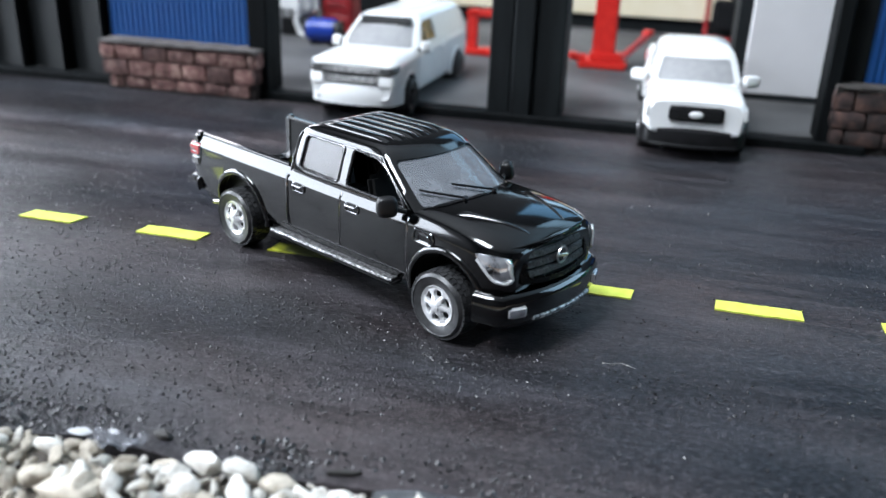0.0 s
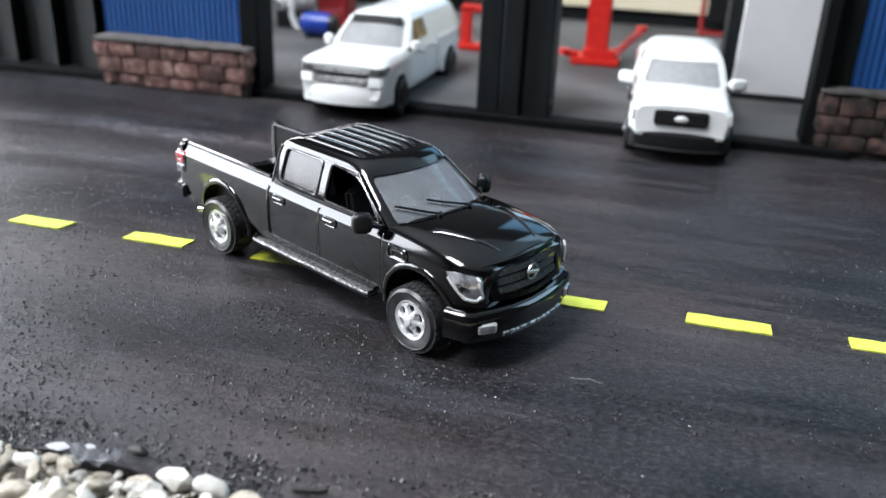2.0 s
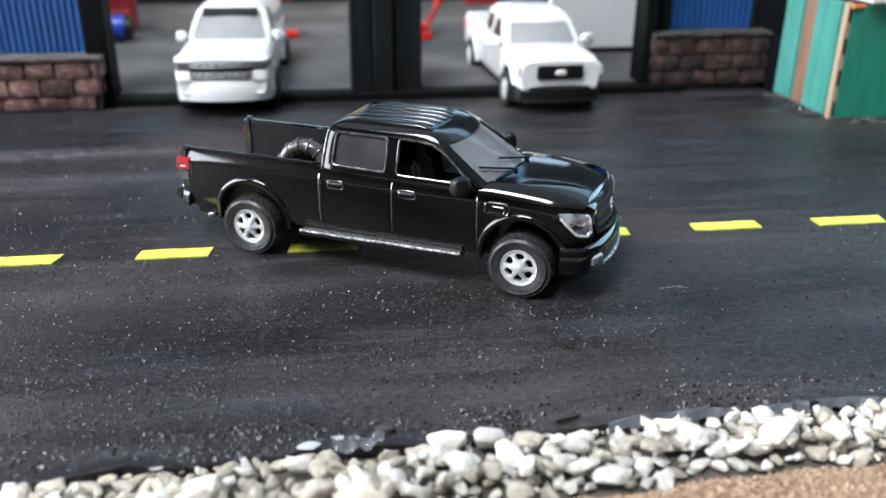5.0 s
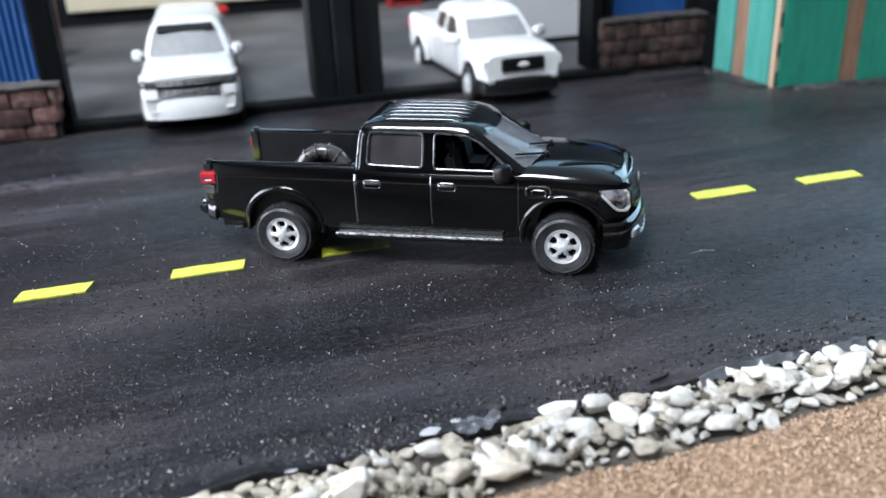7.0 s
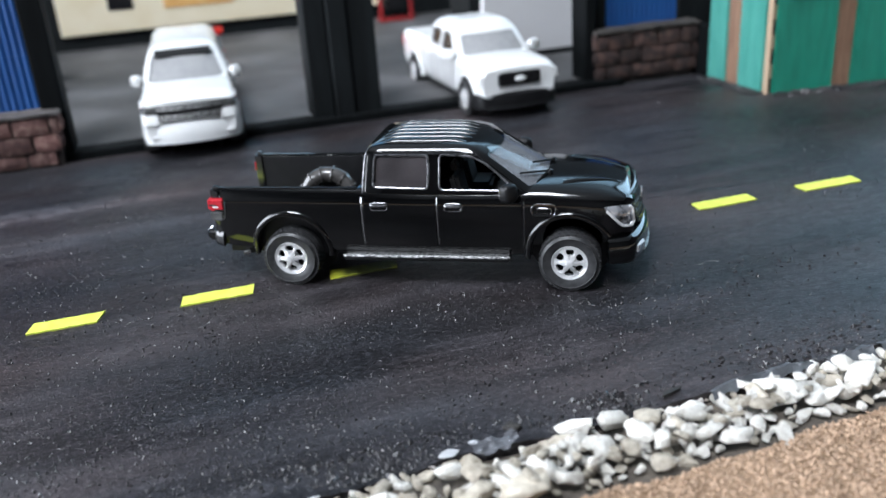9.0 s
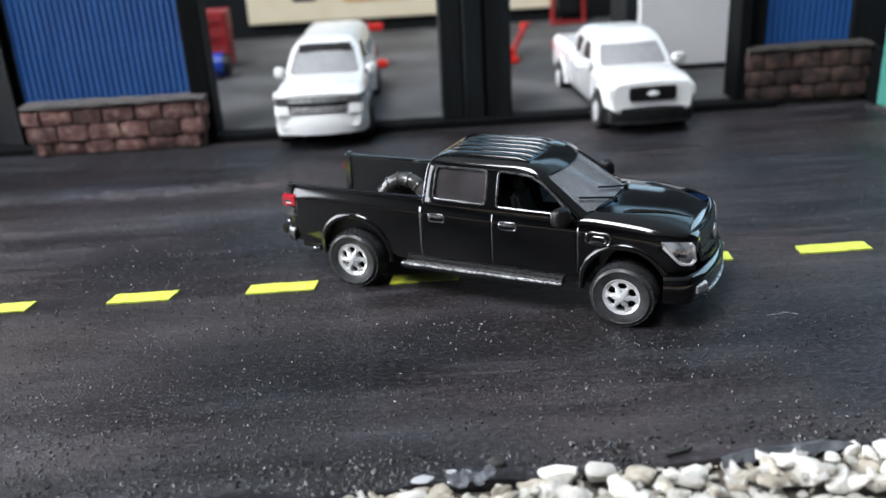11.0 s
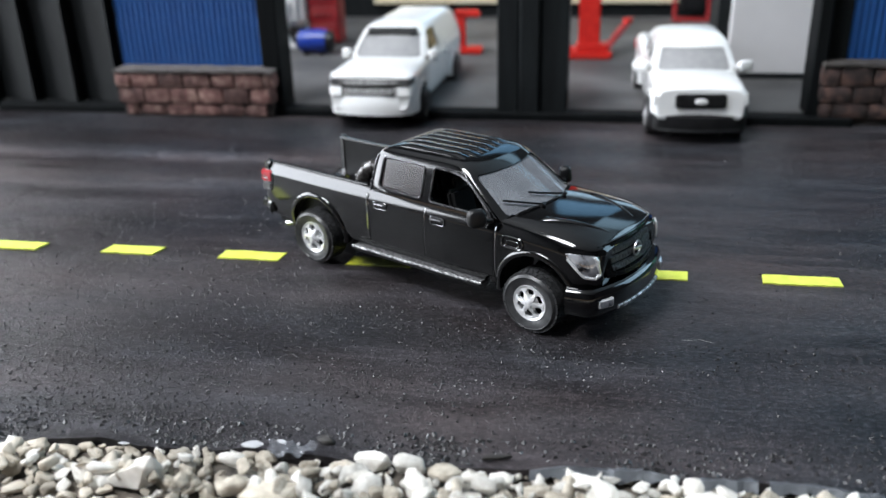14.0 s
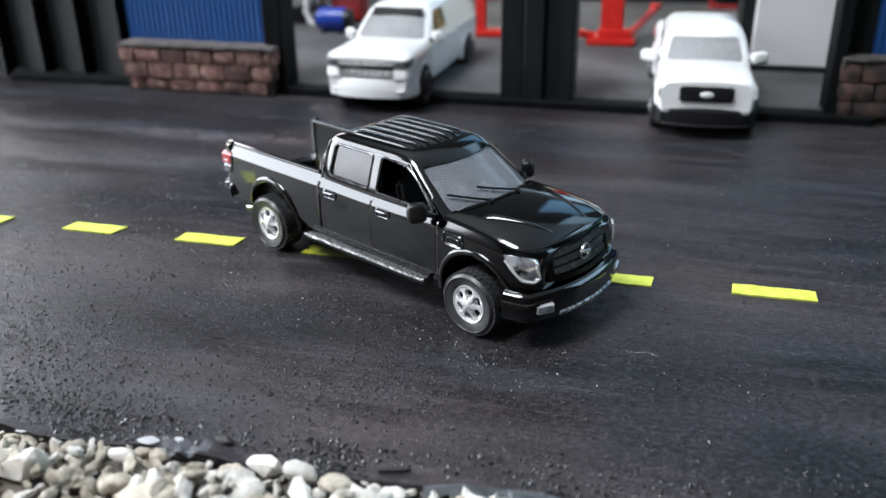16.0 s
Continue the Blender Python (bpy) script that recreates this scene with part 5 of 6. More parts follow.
SUV.update(lamp="lamp_dark", mirror=(1.72, 2.02), mirror_w=0.17, handles=((-0.95, 1.68), (0.5, 1.68)), screen=(1.98, 2.70, 1.17, 0.96, 0.9),
    stations=[(-4.4, 1.30, 0.80, 1.86, 1.98, 0), (-4.25, 1.38, 0.66, 1.9, 2.02, 0), (-2.8, 1.41, 0.60, 1.9, 2.03, 0), (-1.2, 1.41, 0.56, 1.88, 2.02, 0),
              (1.7, 1.41, 0.56, 1.83, 1.96, 0.03), (2.2, 1.42, 0.56, 1.80, 1.93, 0.09), (3.2, 1.44, 0.58, 1.78, 1.90, 0.10), (3.9, 1.43, 0.62, 1.73, 1.86, 0.09),
              (4.15, 1.40, 0.66, 1.67, 1.80, 0.08), (4.32, 1.32, 0.72, 1.60, 1.73, 0.06)],
    bed=None, cavity=(-4.1, 1.85, 1.22),
    cabin=[(1.86, -4.30, 2.42, 2.02, 1.35), (2.02, -4.28, 2.26, 1.88, 1.31), (2.40, -4.15, 1.70, 1.44, 1.20), (2.66, -4.02, 1.29, 1.08, 1.10),
           (2.80, -3.92, 1.05, 0.87, 1.02), (2.90, -3.75, 0.85, 0.67, 0.90), (2.95, -3.4, 0.6, 0.45, 0.66), (2.97, -3.0, 0.3, 0.2, 0.35)],
    side_windows=[[(-0.3, 2.06), (1.5, 2.02), (1.2, 2.4), (0.85, 2.70), (-0.25, 2.72)]],
    rear_screen=(2.1, 2.6, 0.85, 0.75, -3.9), pillars=[(-0.4, 1.55, "glass_amber")], screen_x=lambda z: 1.68 - (z - 2.0) * 1.05,
    headlight=[(3.78, 1.74), (4.31, 1.68), (4.30, 1.50), (3.95, 1.58)], trim=[(4.26, 1.735), (4.0, 1.76), (3.80, 1.78)], rim="rubber", rim_label="dark grey rim",
    taillight=[(-4.3, 1.84), (-4.15, 1.84), (-4.15, 1.4), (-4.3, 1.4)], seats=(-1.9, -0.5, 0.7))
cx, cy = -7.58, 28.6 + 4.9
suv = vehicle("white_suv", place(cx, cy, 0.0, 0, 0, -91.6) @ Matrix.Scale(1.10, 4), "white die-cast long-roof wagon parked in a garage bay", "toy car", SUV)
gr = part("grille", sweep([p for p in bumper_path(4.38, 0.16, 1.34, 0.1) if abs(p[1]) < 1.10], [(0, 1.47), (0.04, 1.49), (0.05, 1.68), (0, 1.72), (-0.25, 1.70), (-0.25, 1.47)]), "lamp_dark", suv, "dark grille")
part("lower_grille", sweep([p for p in bumper_path(4.39, 0.16, 1.34, 0.1) if abs(p[1]) < 0.90], [(0, 1.19), (0.05, 1.21), (0.05, 1.46), (-0.25, 1.46), (-0.25, 1.19)]), "lamp_dark", gr)
part("grille_gap", sweep([p for p in bumper_path(4.43, 0.16, 1.34, 0.1) if abs(p[1]) < 0.98], [(0, 1.42), (0.02, 1.43), (0.02, 1.49), (0, 1.50), (-0.05, 1.46)]), "black_plastic", gr)
for z0, z1, half in ((1.25, 1.38, 0.84), (1.55, 1.68, 0.98)):
    for k in range(3):
        z = z0 + (z1 - z0) * k / 2
        part("grille_bar", sweep([p for p in bumper_path(4.44, 0.16, 1.34, 0.1) if abs(p[1]) < half], [(0, z - 0.03), (0.025, z), (0, z + 0.03), (-0.02, z)]), "step", gr)
for s in (-1, 1):
    part("front_lamp", sweep([p for p in bumper_path(4.42, 0.10, 1.36, 0.1, 60) if 0.92 < p[1] * s < 1.33], [(0, 1.49), (0.03, 1.51), (0.03, 1.68), (0, 1.72), (-0.2, 1.72), (-0.2, 1.49)]), "lamp_dark", suv, "dark headlight", angle=40)
    part("bumper_corner", sweep([p for p in bumper_path(4.40, 0.12, 1.38, 0.12, 60) if 0.88 < p[1] * s < 1.35], [(0, 1.12), (0.05, 1.16), (0.04, 1.42), (0, 1.48), (-0.2, 1.48), (-0.2, 1.12)]), "paint_white", suv, angle=40)
part("front_bumper", sweep(bumper_path(4.40, 0.34, 1.40, 0.5), [(0, 0.50), (0.08, 0.54), (0.1, 0.74), (0.08, 1.02), (0.02, 1.16), (-0.25, 1.18), (-0.25, 0.50)]), "paint_white", suv, angle=40)
part("sun_strip", box(bmesh.new(), -0.19, 0.15, -0.88, 0.88, -0.03, 0.03, 0.02, Matrix.Translation((1.20, 0, 2.70)) @ Matrix.Rotation(radians(36), 4, "Y")), "black_plastic", suv, "dark strip above the windshield")
for s in (-1, 1):
    part("fog_light", slab(4.22, 4.36, s * 1.0 - 0.2, s * 1.0 + 0.2, 0.72, 0.80, 0.02), "white_plastic", suv)


# ---- garage things ----
def lift_post(x, y, rz, arm):
    p = root("lift_post", place(x, y, 0.28, 0, 0, rz), "bright red plastic car lift post on a foot plate", "car lift", "red car lift posts")
    part("foot_plate", slab(-1.08, 1.08, -0.75, 0.8, 0.0, 0.34, 0.08, 2), "red_plastic", p)
    bm = slab(-0.50, 0.50, -0.38, 0.38, 0.33, 5.6, 0.06, 2)
    part("column", bm, "red_plastic", p)
    part("carriage", slab(-0.60, 0.85, -0.5, 0.5, 0.33, 0.70, 0.06, 2), "red_plastic", p)
    for dx, dy, dz in arm:
        part("arm", tube([(0.75 * math.copysign(1, dx), -0.35, 0.42), (dx, dy, dz)], 0.17, 8), "red_plastic", p)
        part("pad", cyl(bmesh.new(), (dx, dy, dz), (dx, dy, dz + 0.2), 0.26, seg=14), "red_plastic", p)
    return p


lift_post(-0.32, 41.6, 0, ((1.82, 2.75, 1.22), (-1.4, -0.5, 0.45)))
cs = root("jack_stand", place(-6.60, 42.4, 0.28), "bright red C-shaped stand on the garage floor", "jack stand")
part("column", slab(-0.28, 0.22, -0.25, 0.25, 0.2, 2.0, 0.06, 2), "red_plastic", cs)
part("base", slab(-0.4, 1.05, -0.45, 0.45, 0.0, 0.32, 0.08, 2), "red_plastic", cs)
part("arm", slab(-0.3, 0.95, -0.25, 0.25, 1.75, 2.1, 0.08, 2), "red_plastic", cs)
tc = root("tool_cabinet", place(-14.35, 45.2, 0.28), "dark red tool cabinet standing by the garage wall", "cabinet")
part("body", slab(-0.85, 0.85, -0.7, 0.5, 0.12, 2.9, 0.06), "dark_red", tc)
for k in range(3):
    d = part("drawer", slab(-0.77, 0.77, -0.78, -0.68, 0.25 + k * 0.88, 1.07 + k * 0.88, 0.03), "dark_red", tc)
    part("handle", tube([(-0.5, -0.84, 0.8 + k * 0.82), (0.5, -0.84, 0.8 + k * 0.82)], 0.04, 6), "dark_red", d)
for sx in (-0.72, 0.60):
    part("caster", cyl(bmesh.new(), (sx, -0.5, 0.1), (sx + 0.12, -0.5, 0.1), 0.1, seg=12), "rubber", tc)
bn = root("air_compressor", place(-14.0, 41.9, 0.28), "blue drum lying on black feet with a black end", "compressor")
rings = []
for u, r in ((-0.86, 0.30), (-0.82, 0.46), (-0.70, 0.54), (-0.5, 0.57), (0.5, 0.57), (0.62, 0.55)):
    rings.append([(u, r * math.cos(2 * math.pi * k / 28), 0.66 + r * math.sin(2 * math.pi * k / 28)) for k in range(28)])
part("drum", loft(rings), "blue_plastic", bn)
rings = [[(u, r * math.cos(2 * math.pi * k / 28), 0.64 + r * math.sin(2 * math.pi * k / 28)) for k in range(28)] for u, r in ((0.58, 0.50), (0.64, 0.54), (0.84, 0.52), (0.92, 0.40))]
part("end_cap", loft(rings), "black_plastic", bn, "black end cap")
part("end_cap", cyl(bmesh.new(), (-0.98, 0, 0.66), (-0.84, 0, 0.66), 0.34, 0.42, seg=24), "black_plastic", bn, "black end cap")
for sx in (-0.5, 0.4):
    part("foot", slab(sx - 0.1, sx + 0.1, -0.4, 0.4, 0.0, 0.2, 0.03), "black_plastic", bn)
# unidentified white thing, built as a plain tank with stand and pipe
wt = root("parts_washer", place(-16.3, 44.3, 0.28), "white plastic tank with a bent grey pipe", "tank")
part("tank", slab(-1.0, 1.05, -0.6, 0.8, 1.0, 5.0, 0.32, 4), "white_plastic", wt)
part("stand", slab(-0.9, 0.8, -0.5, 0.7, 0.0, 0.9, 0.05), "black_plastic", wt)
part("pipe", tube([(0.3, -0.75, 2.4), (0.3, -0.95, 1.6), (0.2, -1.0, 0.8), (0.45, -1.05, 0.2), (0.8, -1.1, 0.12)], 0.16, 10), "grey_panel", wt)
eg = root("engine_stand", place(5.3, 53.2, 0.28), "dark red frame with a black engine on it", "engine stand")
for sx in (-0.95, 0.95):
    part("leg", tube([(sx, -0.5, 0.0), (sx, -0.2, 2.6)], 0.13, 8), "dark_red", eg)
part("crossbar", tube([(-0.95, -0.2, 2.5), (0.95, -0.2, 2.5)], 0.13, 8), "dark_red", eg)
part("engine", slab(-0.7, 0.7, -0.6, 0.6, 0.6, 2.2, 0.15, 2), "black_plastic", eg)
part("base", slab(-1.0, 1.0, -0.7, 0.7, 0.0, 0.15, 0.04), "dark_red", eg)


# ---- green fence ----
def run_of(parent, p, q, spans, z1, material, pitch=0.138):
    """Sheets (s) and posts (p) along a line from p to q; spans as (kind, from, to) in centimetres."""
    p, q = Vector(p), Vector(q)
    d = q - p
    base = place(p.x, p.y, 0, 0, 0, math.degrees(math.atan2(d.y, d.x)))
    for kind, s0, s1 in spans:
        if kind == "s":
            part("sheet", corrugated(s0, s1, 0.0, -0.05, z1, pitch, 0.085), material, parent, angle=50, at=base)
        else:
            part("post", slab(s0 + 0.01, s1 - 0.01, -0.03, 0.3, -0.05, z1 - 0.02, 0.03), "post_wood", parent, at=base)
    part("rail", slab(0.1, d.length, 0.16, 0.3, z1 - 0.5, z1 - 0.2, 0.02), "post_wood", parent, at=base)


fence = root("fence", place(0, 0), "green corrugated sheet fence with brown wooden posts", "fence")
run_of(fence, (12.50, 29.95), (12.60, 26.55), (("s", 0.0, 1.10), ("p", 1.10, 1.92), ("s", 1.92, 3.3)), 3.8, "green_sheet_lit")
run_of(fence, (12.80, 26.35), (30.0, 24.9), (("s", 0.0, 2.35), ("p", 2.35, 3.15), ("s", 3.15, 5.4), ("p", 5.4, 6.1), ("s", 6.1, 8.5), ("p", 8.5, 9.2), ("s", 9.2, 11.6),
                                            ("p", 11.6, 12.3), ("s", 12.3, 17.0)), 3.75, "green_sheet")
part("corner_post", slab(12.57, 12.79, 26.38, 26.62, -0.05, 3.82, 0.03), "light_wood", fence, "pale notched corner post")
for k in range(4):
    part("notch", slab(12.66, 12.755, 26.365, 26.40, 0.05 + k * 1.05, 0.58 + k * 1.05, 0.01), "wall_dark", fence)
board = tagged(part("pale_board", slab(13.1, 24.0, 25.9, 31.0, 3.84, 4.05, 0.05), "white_plastic"), "pale board lying on the green fence", "board")
sign = tagged(part("tape_strip", slab(12.66, 13.1, 26.22, 26.34, 3.66, 3.80, 0.02), "orange_tape"), "small orange strip stuck on the fence", "strip")

# ---- stones, sand and grit ----
def stone_mesh(seed):
    """A chipped stone: the hull of scattered points with worn edges."""
    rnd = random.Random(seed)
    bm = bmesh.new()
    sx, sy, sz = rnd.uniform(1.05, 1.5), rnd.uniform(0.66, 0.98), rnd.uniform(0.46, 0.72)
    worn = rnd.uniform(0.0, 0.55)
    for _ in range(rnd.randint(12, 19)):
        d = Vector((rnd.gauss(0, 1), rnd.gauss(0, 1), rnd.gauss(0, 1))).normalized() * rnd.uniform(0.8, 1.0)
        d = Vector([math.copysign(abs(q) ** 0.75, q) for q in d])
        bm.verts.new((d.x * sx, d.y * sy, d.z * sz))
    hull = bmesh.ops.convex_hull(bm, input=bm.verts[:])
    bmesh.ops.delete(bm, geom=[v for v in bm.verts if not v.link_faces], context="VERTS")
    bmesh.ops.dissolve_limit(bm, angle_limit=radians(14), verts=bm.verts[:], edges=bm.edges[:])
    bmesh.ops.bevel(bm, geom=bm.edges[:] + bm.verts[:], offset=rnd.uniform(0.07, 0.14), segments=2, affect="EDGES", clamp_overlap=True)
    bmesh.ops.triangulate(bm, faces=bm.faces[:])
    bmesh.ops.subdivide_edges(bm, edges=[e for e in bm.edges if e.calc_length() > 0.35], cuts=1)
    bmesh.ops.smooth_vert(bm, verts=bm.verts[:], factor=worn, use_axis_x=True, use_axis_y=True, use_axis_z=True)
    for v in bm.verts:
        v.co *= 1 + 0.07 * noise.noise(v.co * 2.2 + Vector((seed, 0, 0))) + 0.035 * noise.noise(v.co * 6 + Vector((0, seed, 0)))
    bmesh.ops.triangulate(bm, faces=bm.faces[:])
    return bm


STONES = [finish(mesh_of(stone_mesh(100 + k), "pebble"), "stone", 50) for k in range(26)]
TAN_STONES = []
for src in STONES:
    me = src.copy()
    me.materials.clear()
    me.materials.append(M["stone_tan"])
    TAN_STONES.append(me)
rnd = random.Random(11)
placed = []
cells = {}


def free_spot(x, y, r, squeeze):
    for i in range(int(x) - 2, int(x) + 3):
        for px, py, pr in cells.get(i, ()):
            if (px - x) ** 2 + (py - y) ** 2 < ((pr + r) * squeeze) ** 2:
                return False
    return True


# larger stones that catch the eye, as (x, y, radius, turn)
BIG_STONES = ((-6.3, 9.0, .45, 0), (-4.97, 9.5, .25, 0), (-4.68, 8.92, .23, 20), (-4.07, 8.8, .36, 10), (-3.13, 9.57, .24, 5), (-2.78, 9.85, .28, -12),
              (-2.21, 9.78, .28, 5), (-2.52, 9.12, .23, 30), (-1.63, 9.67, .25, -25), (-1.21, 9.28, .23, 20), (-.34, 9.41, .23, 70),
              (-.68, 8.73, .22, 0), (.53, 9.46, .33, -20), (1.05, 9.26, .29, 65), (.01, 8.56, .19, 80), (.28, 9.9, .19, -15), (1.23, 9.84, .18, 60),
              (2.03, 9.35, .38, 45), (1.59, 9.12, .23, 0), (3.02, 9.65, .24, -10), (-3.39, 8.79, .26, 0), (-2.02, 8.58, .24, -10))
for x, y, r, turn in BIG_STONES:
    cells.setdefault(int(x), []).append((x, y, r))
    placed.append((x, y, r, 0.02 + r * 0.38, 10, turn))
for r_lo, r_hi, tries, squeeze, lift in ((0.24, 0.36, 90, 0.95, 0.0), (0.14, 0.22, 3600, 0.80, 0.0), (0.09, 0.14, 9000, 0.74, 0.03), (0.05, 0.09, 9000, 0.78, 0.05)):
    for _ in range(tries):
        x = rnd.uniform(-17, 15)
        y = rnd.uniform(sand_y(x), edge_y(x) + 0.1)
        r = rnd.uniform(r_lo, r_hi)
        if y + r * 0.7 > edge_y(x) + 0.10 or y - r * 0.8 < sand_y(x) + 0.06 + 0.12 * math.sin(x * 2.1) ** 2:
            continue
        if abs(x + 4.1) < 0.34 and y > 9.6:
            continue
        if free_spot(x, y, r, squeeze):
            cells.setdefault(int(x), []).append((x, y, r))
            placed.append((x, y, r, -0.12 + r * 0.40 + lift + 0.06 * math.exp(-((y - 9.2 - 0.04 * x) / 0.5) ** 2), 28, rnd.uniform(0, 360)))
# loose stones lying on the others
for _ in range(300):
    x, r = rnd.uniform(-16, 14), rnd.uniform(0.07, 0.20)
    y = rnd.uniform(sand_y(x) + 0.35, edge_y(x) - 0.35)
    placed.append((x, y, r, 0.10 + r * 0.40 + rnd.uniform(0, 0.05), 28, rnd.uniform(0, 360)))
placed.sort(key=lambda p: abs(p[0] + 2.5))
border = root("pebble_border", place(0, 0), "border of pale chipped pebbles along the road edge", "pebbles")
SHAPES = []
for src in STONES:
    co = np.empty(len(src.vertices) * 3)
    src.vertices.foreach_get("co", co)
    tri = np.empty(len(src.polygons) * 3, dtype=np.int64)
    src.polygons.foreach_get("vertices", tri)
    SHAPES.append((co.reshape(-1, 3), tri.reshape(-1, 3)))
verts, faces, tones, count = [], [], [], 0
for k, (x, y, r, z, tilt, turn) in enumerate(placed):
    m = place(x, y, z, rnd.uniform(-tilt, tilt), rnd.uniform(-tilt, tilt), turn) @ Matrix.Scale(r, 4)
    pick_k = rnd.randrange(len(STONES))
    # left pebbles turn tanner: partly their own tone, partly duller light coloured in
    tan = rnd.random() < 0.32 + 0.46 / (1 + math.exp((x + 3.6) / 0.7))
    if k < 300:
        ob = new("pebble", (TAN_STONES if tan else STONES)[pick_k])
        ob.parent = border
        ob.matrix_basis = m
    else:
        co, tri = SHAPES[pick_k]
        mm = np.array(m)
        verts.append(co @ mm[:3, :3].T + mm[:3, 3])
        faces.append(tri + count)
        tones.append(np.full(len(tri), int(tan)))
        count += len(co)
me = bpy.data.meshes.new("pebbles_rest")
me.from_pydata(np.concatenate(verts).tolist(), [], np.concatenate(faces).tolist())
me.materials.append(M["stone_stuff"])
me.materials.append(M["stone_tan_stuff"])
me.polygons.foreach_set("material_index", np.concatenate(tones).astype(np.int32))
me.shade_smooth()
me.set_sharp_from_angle(angle=radians(55))
ob = new("pebble_rest", me)
ob.parent = border
ob["kind"] = "stuff"


def scatter(name, n, spot, size, material, label, category, seed, squash=0.7):
    """Thousands of tiny chips in one mesh."""
    r2 = np.random.RandomState(seed)
    base = np.array([(0, 0, 1), (0.94, 0, -0.33), (-0.47, 0.82, -0.33), (-0.47, -0.82, -0.33), (0.5, 0.6, 0.5), (-0.6, 0.1, 0.6)])
    tri = np.array([(0, 1, 4), (4, 1, 2), (0, 4, 5), (4, 2, 5), (5, 2, 3), (0, 5, 3), (0, 3, 1), (1, 3, 2)])
    verts, faces = [], []
    for k in range(n):
        x, y, z = spot(r2)
        s = size(r2)
        a = r2.uniform(0, 6.28)
        c, sn = math.cos(a), math.sin(a)
        v = base * (s * r2.uniform(0.7, 1.3, 3)) * (1, 1, squash)
        v = v @ np.array([[c, sn, 0], [-sn, c, 0], [0, 0, 1]])
        verts.append((v + (x, y, z)) * C)
        faces.append(tri + 6 * k)
    me = bpy.data.meshes.new(name)
    me.from_pydata(np.concatenate(verts).tolist(), [], np.concatenate(faces).tolist())
    me.materials.append(M[material])
    return tagged(new(name, me), label, category, kind="stuff")


def road_spot(r2):
    while True:
        x = r2.uniform(-17, 16)
        y = edge_y(x) + 0.12 + 20.3 * r2.uniform(0, 1) ** 1.9
        if x > 1.5 and r2.uniform(0, 1) > 0.5:
            continue
        if r2.uniform(0, 1) < 0.12 + 0.30 * math.exp(-((x + 9.0) / 4.0) ** 2) + 1.7 * max(0, noise.noise(Vector((x * 0.20, y * 0.75, 4)))) + 1.2 * math.exp(-((x + 8.5) / 3.0) ** 2 - ((y - 11.9) / 1.2) ** 2) + 0.4 * math.exp(-(y - 9.8) / 1.2) + 0.9 * math.exp(-((x - 0.2) / 2.0) ** 2 - ((y - 13.5) / 0.8) ** 2) + 0.6 * math.exp(-((x + 3.2) / 2.2) ** 2 - ((y - 14.6) / 0.7) ** 2):
            return x, y, 0.008


scatter("road_bumps", 36000, road_spot, lambda r2: 0.007 + 0.030 * r2.uniform(0, 1) ** 4, "tar_grain", "black tar grains that roughen the road", "grit", 7)
scatter("road_grit", 2300, road_spot, lambda r2: 0.004 + 0.013 * r2.uniform(0, 1) ** 6, "grit", "pale grit specks stuck on the road", "grit", 5)


def edge_spot(r2):
    while True:
        x = r2.uniform(-16, 15)
        t = r2.uniform(0, 1) ** 1.8
        if r2.uniform(0, 1) < 0.28 + 2.0 * max(0, noise.noise(Vector((x * 0.8, 2, 9)))):
            return x, edge_y(x) + 0.08 + 0.75 * t, 0.01


scatter("edge_crumbs", 5200, edge_spot, lambda r2: 0.014 + 0.055 * r2.uniform(0, 1) ** 3, "tar_grain", "black tar crumbs along the road edge", "grit", 8)


def fence_spot(r2):
    t = r2.uniform(0, 1)
    if r2.uniform(0, 1) < 0.25:
        x, y = 12.42 + 0.10 * t, 29.9 - 3.4 * t
        return x - 0.55 * r2.uniform(0, 1) ** 2.5, y, 0.02
    return 12.6 + 12 * t, 26.22 - 1.03 * t - 0.5 * r2.uniform(0, 1) ** 2.5, 0.02


scatter("fence_crumbs", 2600, fence_spot, lambda r2: 0.02 + 0.10 * r2.uniform(0, 1) ** 3, "tar_grain", "black tar crumbs along the foot of the fence", "grit", 9)


def sand_spot(r2):
    x = r2.uniform(-12, 10)
    return x, r2.uniform(4.5, sand_y(x) - 0.05), 0.045


scatter("sand_grains", 34000, sand_spot, lambda r2: r2.uniform(0.02, 0.046), "sand_grain", "coarse light brown sand grains", "sand", 6)

# clear plastic scrap in the pebbles
bm = bmesh.new()
g = [[None] * 13 for _ in range(25)]
for i in range(25):
    for j in range(13):
        x, y = -0.36 + 0.72 * i / 24, -0.16 + 0.32 * j / 12
        x, y = x + 0.06 * noise.noise(Vector((x * 4, y * 5, 2))), y + 0.09 * noise.noise(Vector((x * 3, y * 4, 5)))
        g[i][j] = bm.verts.new((x, y, 0.10 + 0.15 * noise.noise(Vector((x * 5, y * 7, 7))) + 0.08 * abs(math.sin(x * 9 + y * 11)) + 0.05 * noise.noise(Vector((x * 15, y * 17, 1)))))
for i in range(24):
    for j in range(12):
        bm.faces.new((g[i][j], g[i + 1][j], g[i + 1][j + 1], g[i][j + 1]))
bmesh.ops.solidify(bm, geom=bm.faces[:], thickness=0.012)
scrap = part("plastic_scrap", bm, "clear_scrap", angle=40, at=place(-4.10, 9.82, 0.03, 0, 0, 8))
tagged(scrap, "crumpled clear plastic scrap lying at the road edge", "scrap")

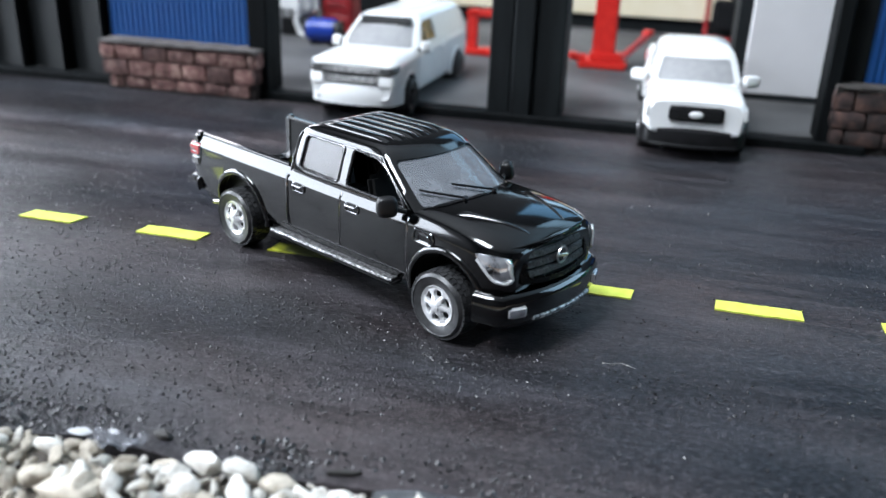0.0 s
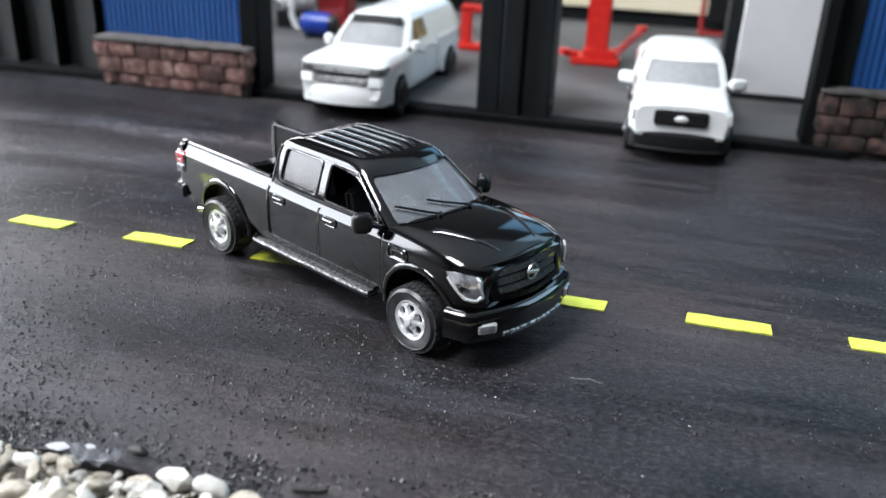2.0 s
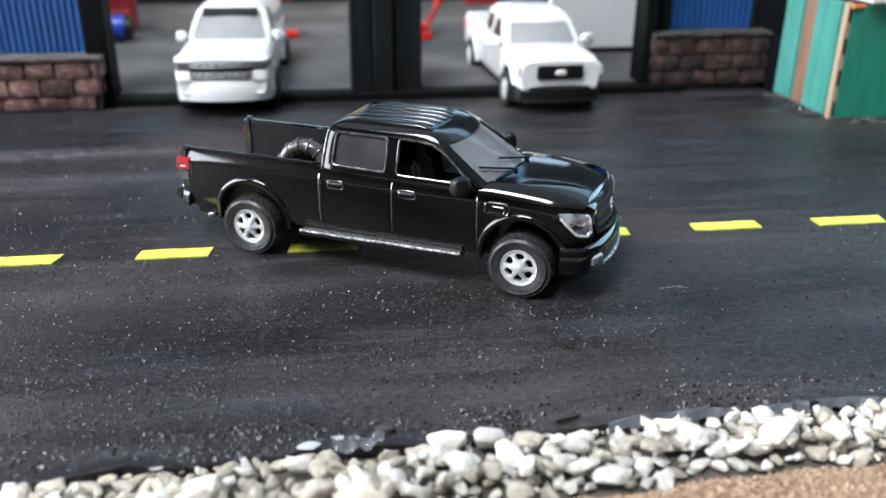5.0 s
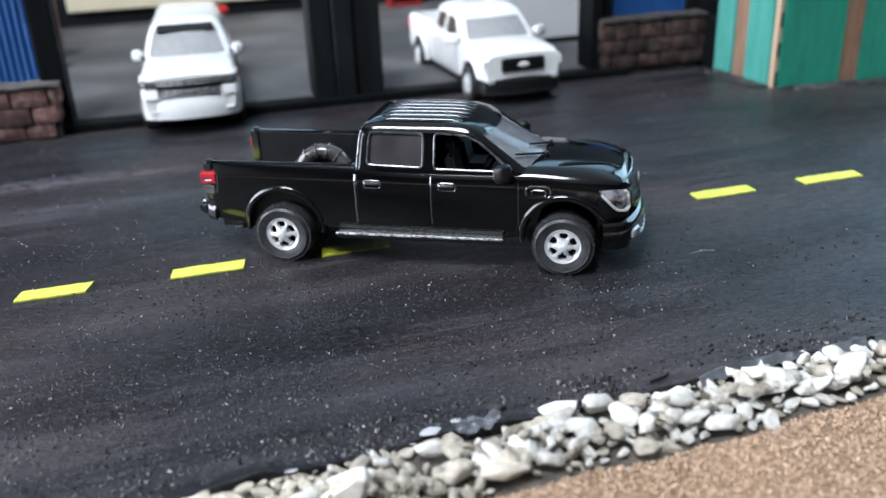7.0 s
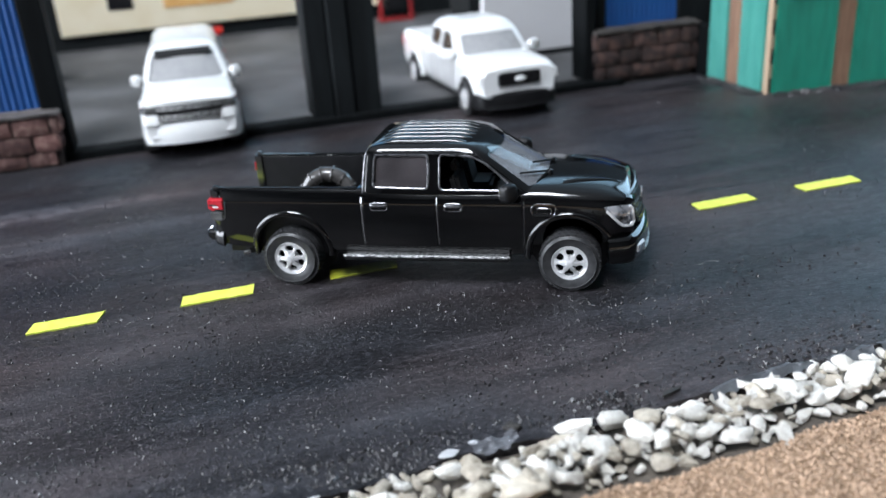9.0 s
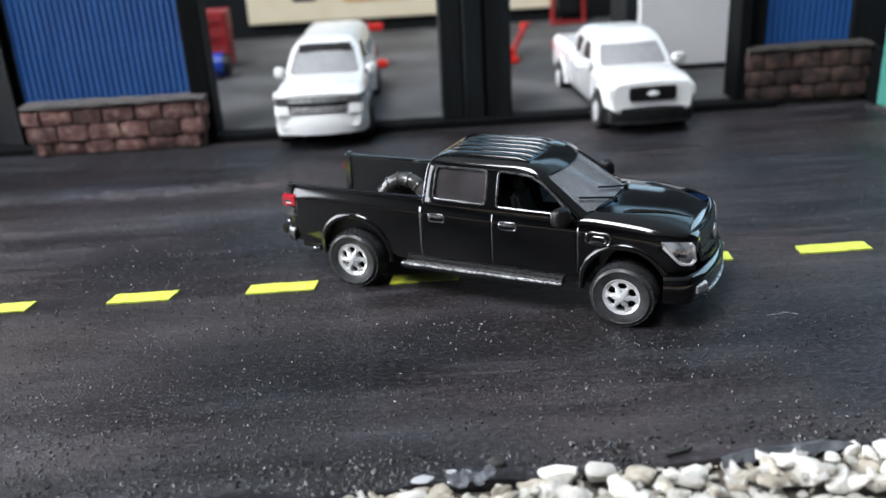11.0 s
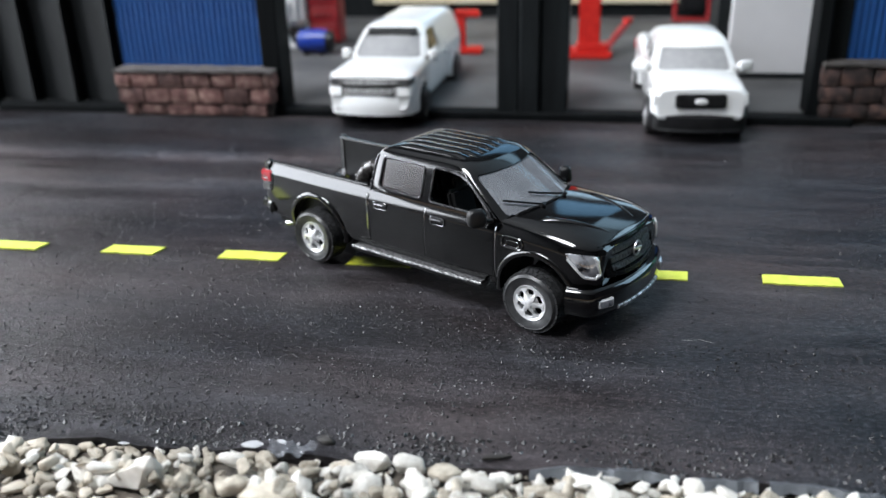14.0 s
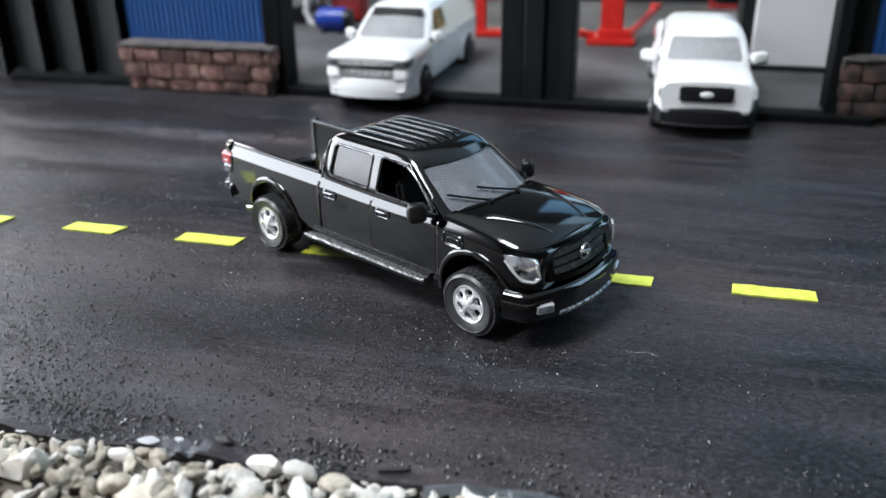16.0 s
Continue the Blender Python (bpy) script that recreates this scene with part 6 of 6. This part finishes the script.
# torn grey sheet that shows along the road edge, and pale flakes
for k in range(14):
    x0 = -0.4 + k * 1.15
    n = 10
    L = rnd.uniform(0.9, 1.7)
    lo = [(x0 + L * i / n, edge_y(x0 + L * i / n) - 0.16 + rnd.uniform(-0.05, 0.05)) for i in range(n + 1)]
    hi = [(x0 + L * i / n, edge_y(x0 + L * i / n) + 0.02 + rnd.uniform(-0.03, 0.05)) for i in range(n + 1)]
    bm = bmesh.new()
    a = [bm.verts.new((x, y, 0.0 + rnd.uniform(-0.02, 0.06))) for x, y in lo]
    m2 = [bm.verts.new(((p[0] + q[0]) / 2, (p[1] + q[1]) / 2, 0.13 + rnd.uniform(-0.02, 0.04))) for p, q in zip(lo, hi)]
    b2 = [bm.verts.new((x, y, 0.085 + rnd.uniform(-0.01, 0.03))) for x, y in hi]
    for i in range(n):
        bm.faces.new((a[i], a[i + 1], m2[i + 1], m2[i]))
        bm.faces.new((m2[i], m2[i + 1], b2[i + 1], b2[i]))
    bmesh.ops.solidify(bm, geom=bm.faces[:], thickness=0.03)
    tagged(part("torn_sheet", bm, "edge_sheet", angle=30), "torn grey sheet edge between road and pebbles", "sheet", "torn sheet edges")
for x, y, L, w2, rz in ((-4.80, 9.98, 0.44, 0.17, 10), (-4.38, 10.12, 0.20, 0.10, -8), (-6.9, 9.72, 0.22, 0.07, 4)):
    poly = [(L / 2 * math.cos(a) * rnd.uniform(0.7, 1.1), w2 / 2 * math.sin(a) * rnd.uniform(0.6, 1.2)) for a in [2 * math.pi * q / 9 for q in range(9)]]
    tagged(part("paint_flake", prism(poly, "z", 0.05, 0.062), "flake", at=place(x, y, 0.02, 4, 3, rz)), "pale grey flake lying on the road edge", "flake", "pale flakes")
# small litter on and beside the road
tagged(part("pink_pebble", stone_mesh(140), "stone_pink", at=place(-3.0, 9.42, 0.24) @ Matrix.Diagonal((0.11, 0.10, 0.09, 1))), "small pink-red pebble among the pale ones", "pebble")
sl = prism(rounded([(-0.26, -0.035), (0.1, -0.05), (0.25, 0.0), (0.05, 0.045), (-0.2, 0.03)], 0.03, 2), "z", 0, 0.05)
tagged(part("bark_sliver", sl, "bark", at=place(-0.92, 10.19, 0.06, 0, 4, 20)), "dark sliver lying on the road edge", "sliver")
fb = tube([(2.12, 14.393, 0.03), (2.32, 14.37, 0.05), (2.45, 14.43, 0.05), (2.56, 14.42, 0.03), (2.70, 14.36, 0.03)], 0.0022, 5)
tagged(part("fibre", fb, "stone"), "pale curled fibre lying on the road", "fibre")
tagged(part("tar_lump", stone_mesh(133), "bark", at=place(-3.66, 10.25, 0.07) @ Matrix.Diagonal((0.16, 0.12, 0.13, 1))), "black tar lump at the road edge", "lump")
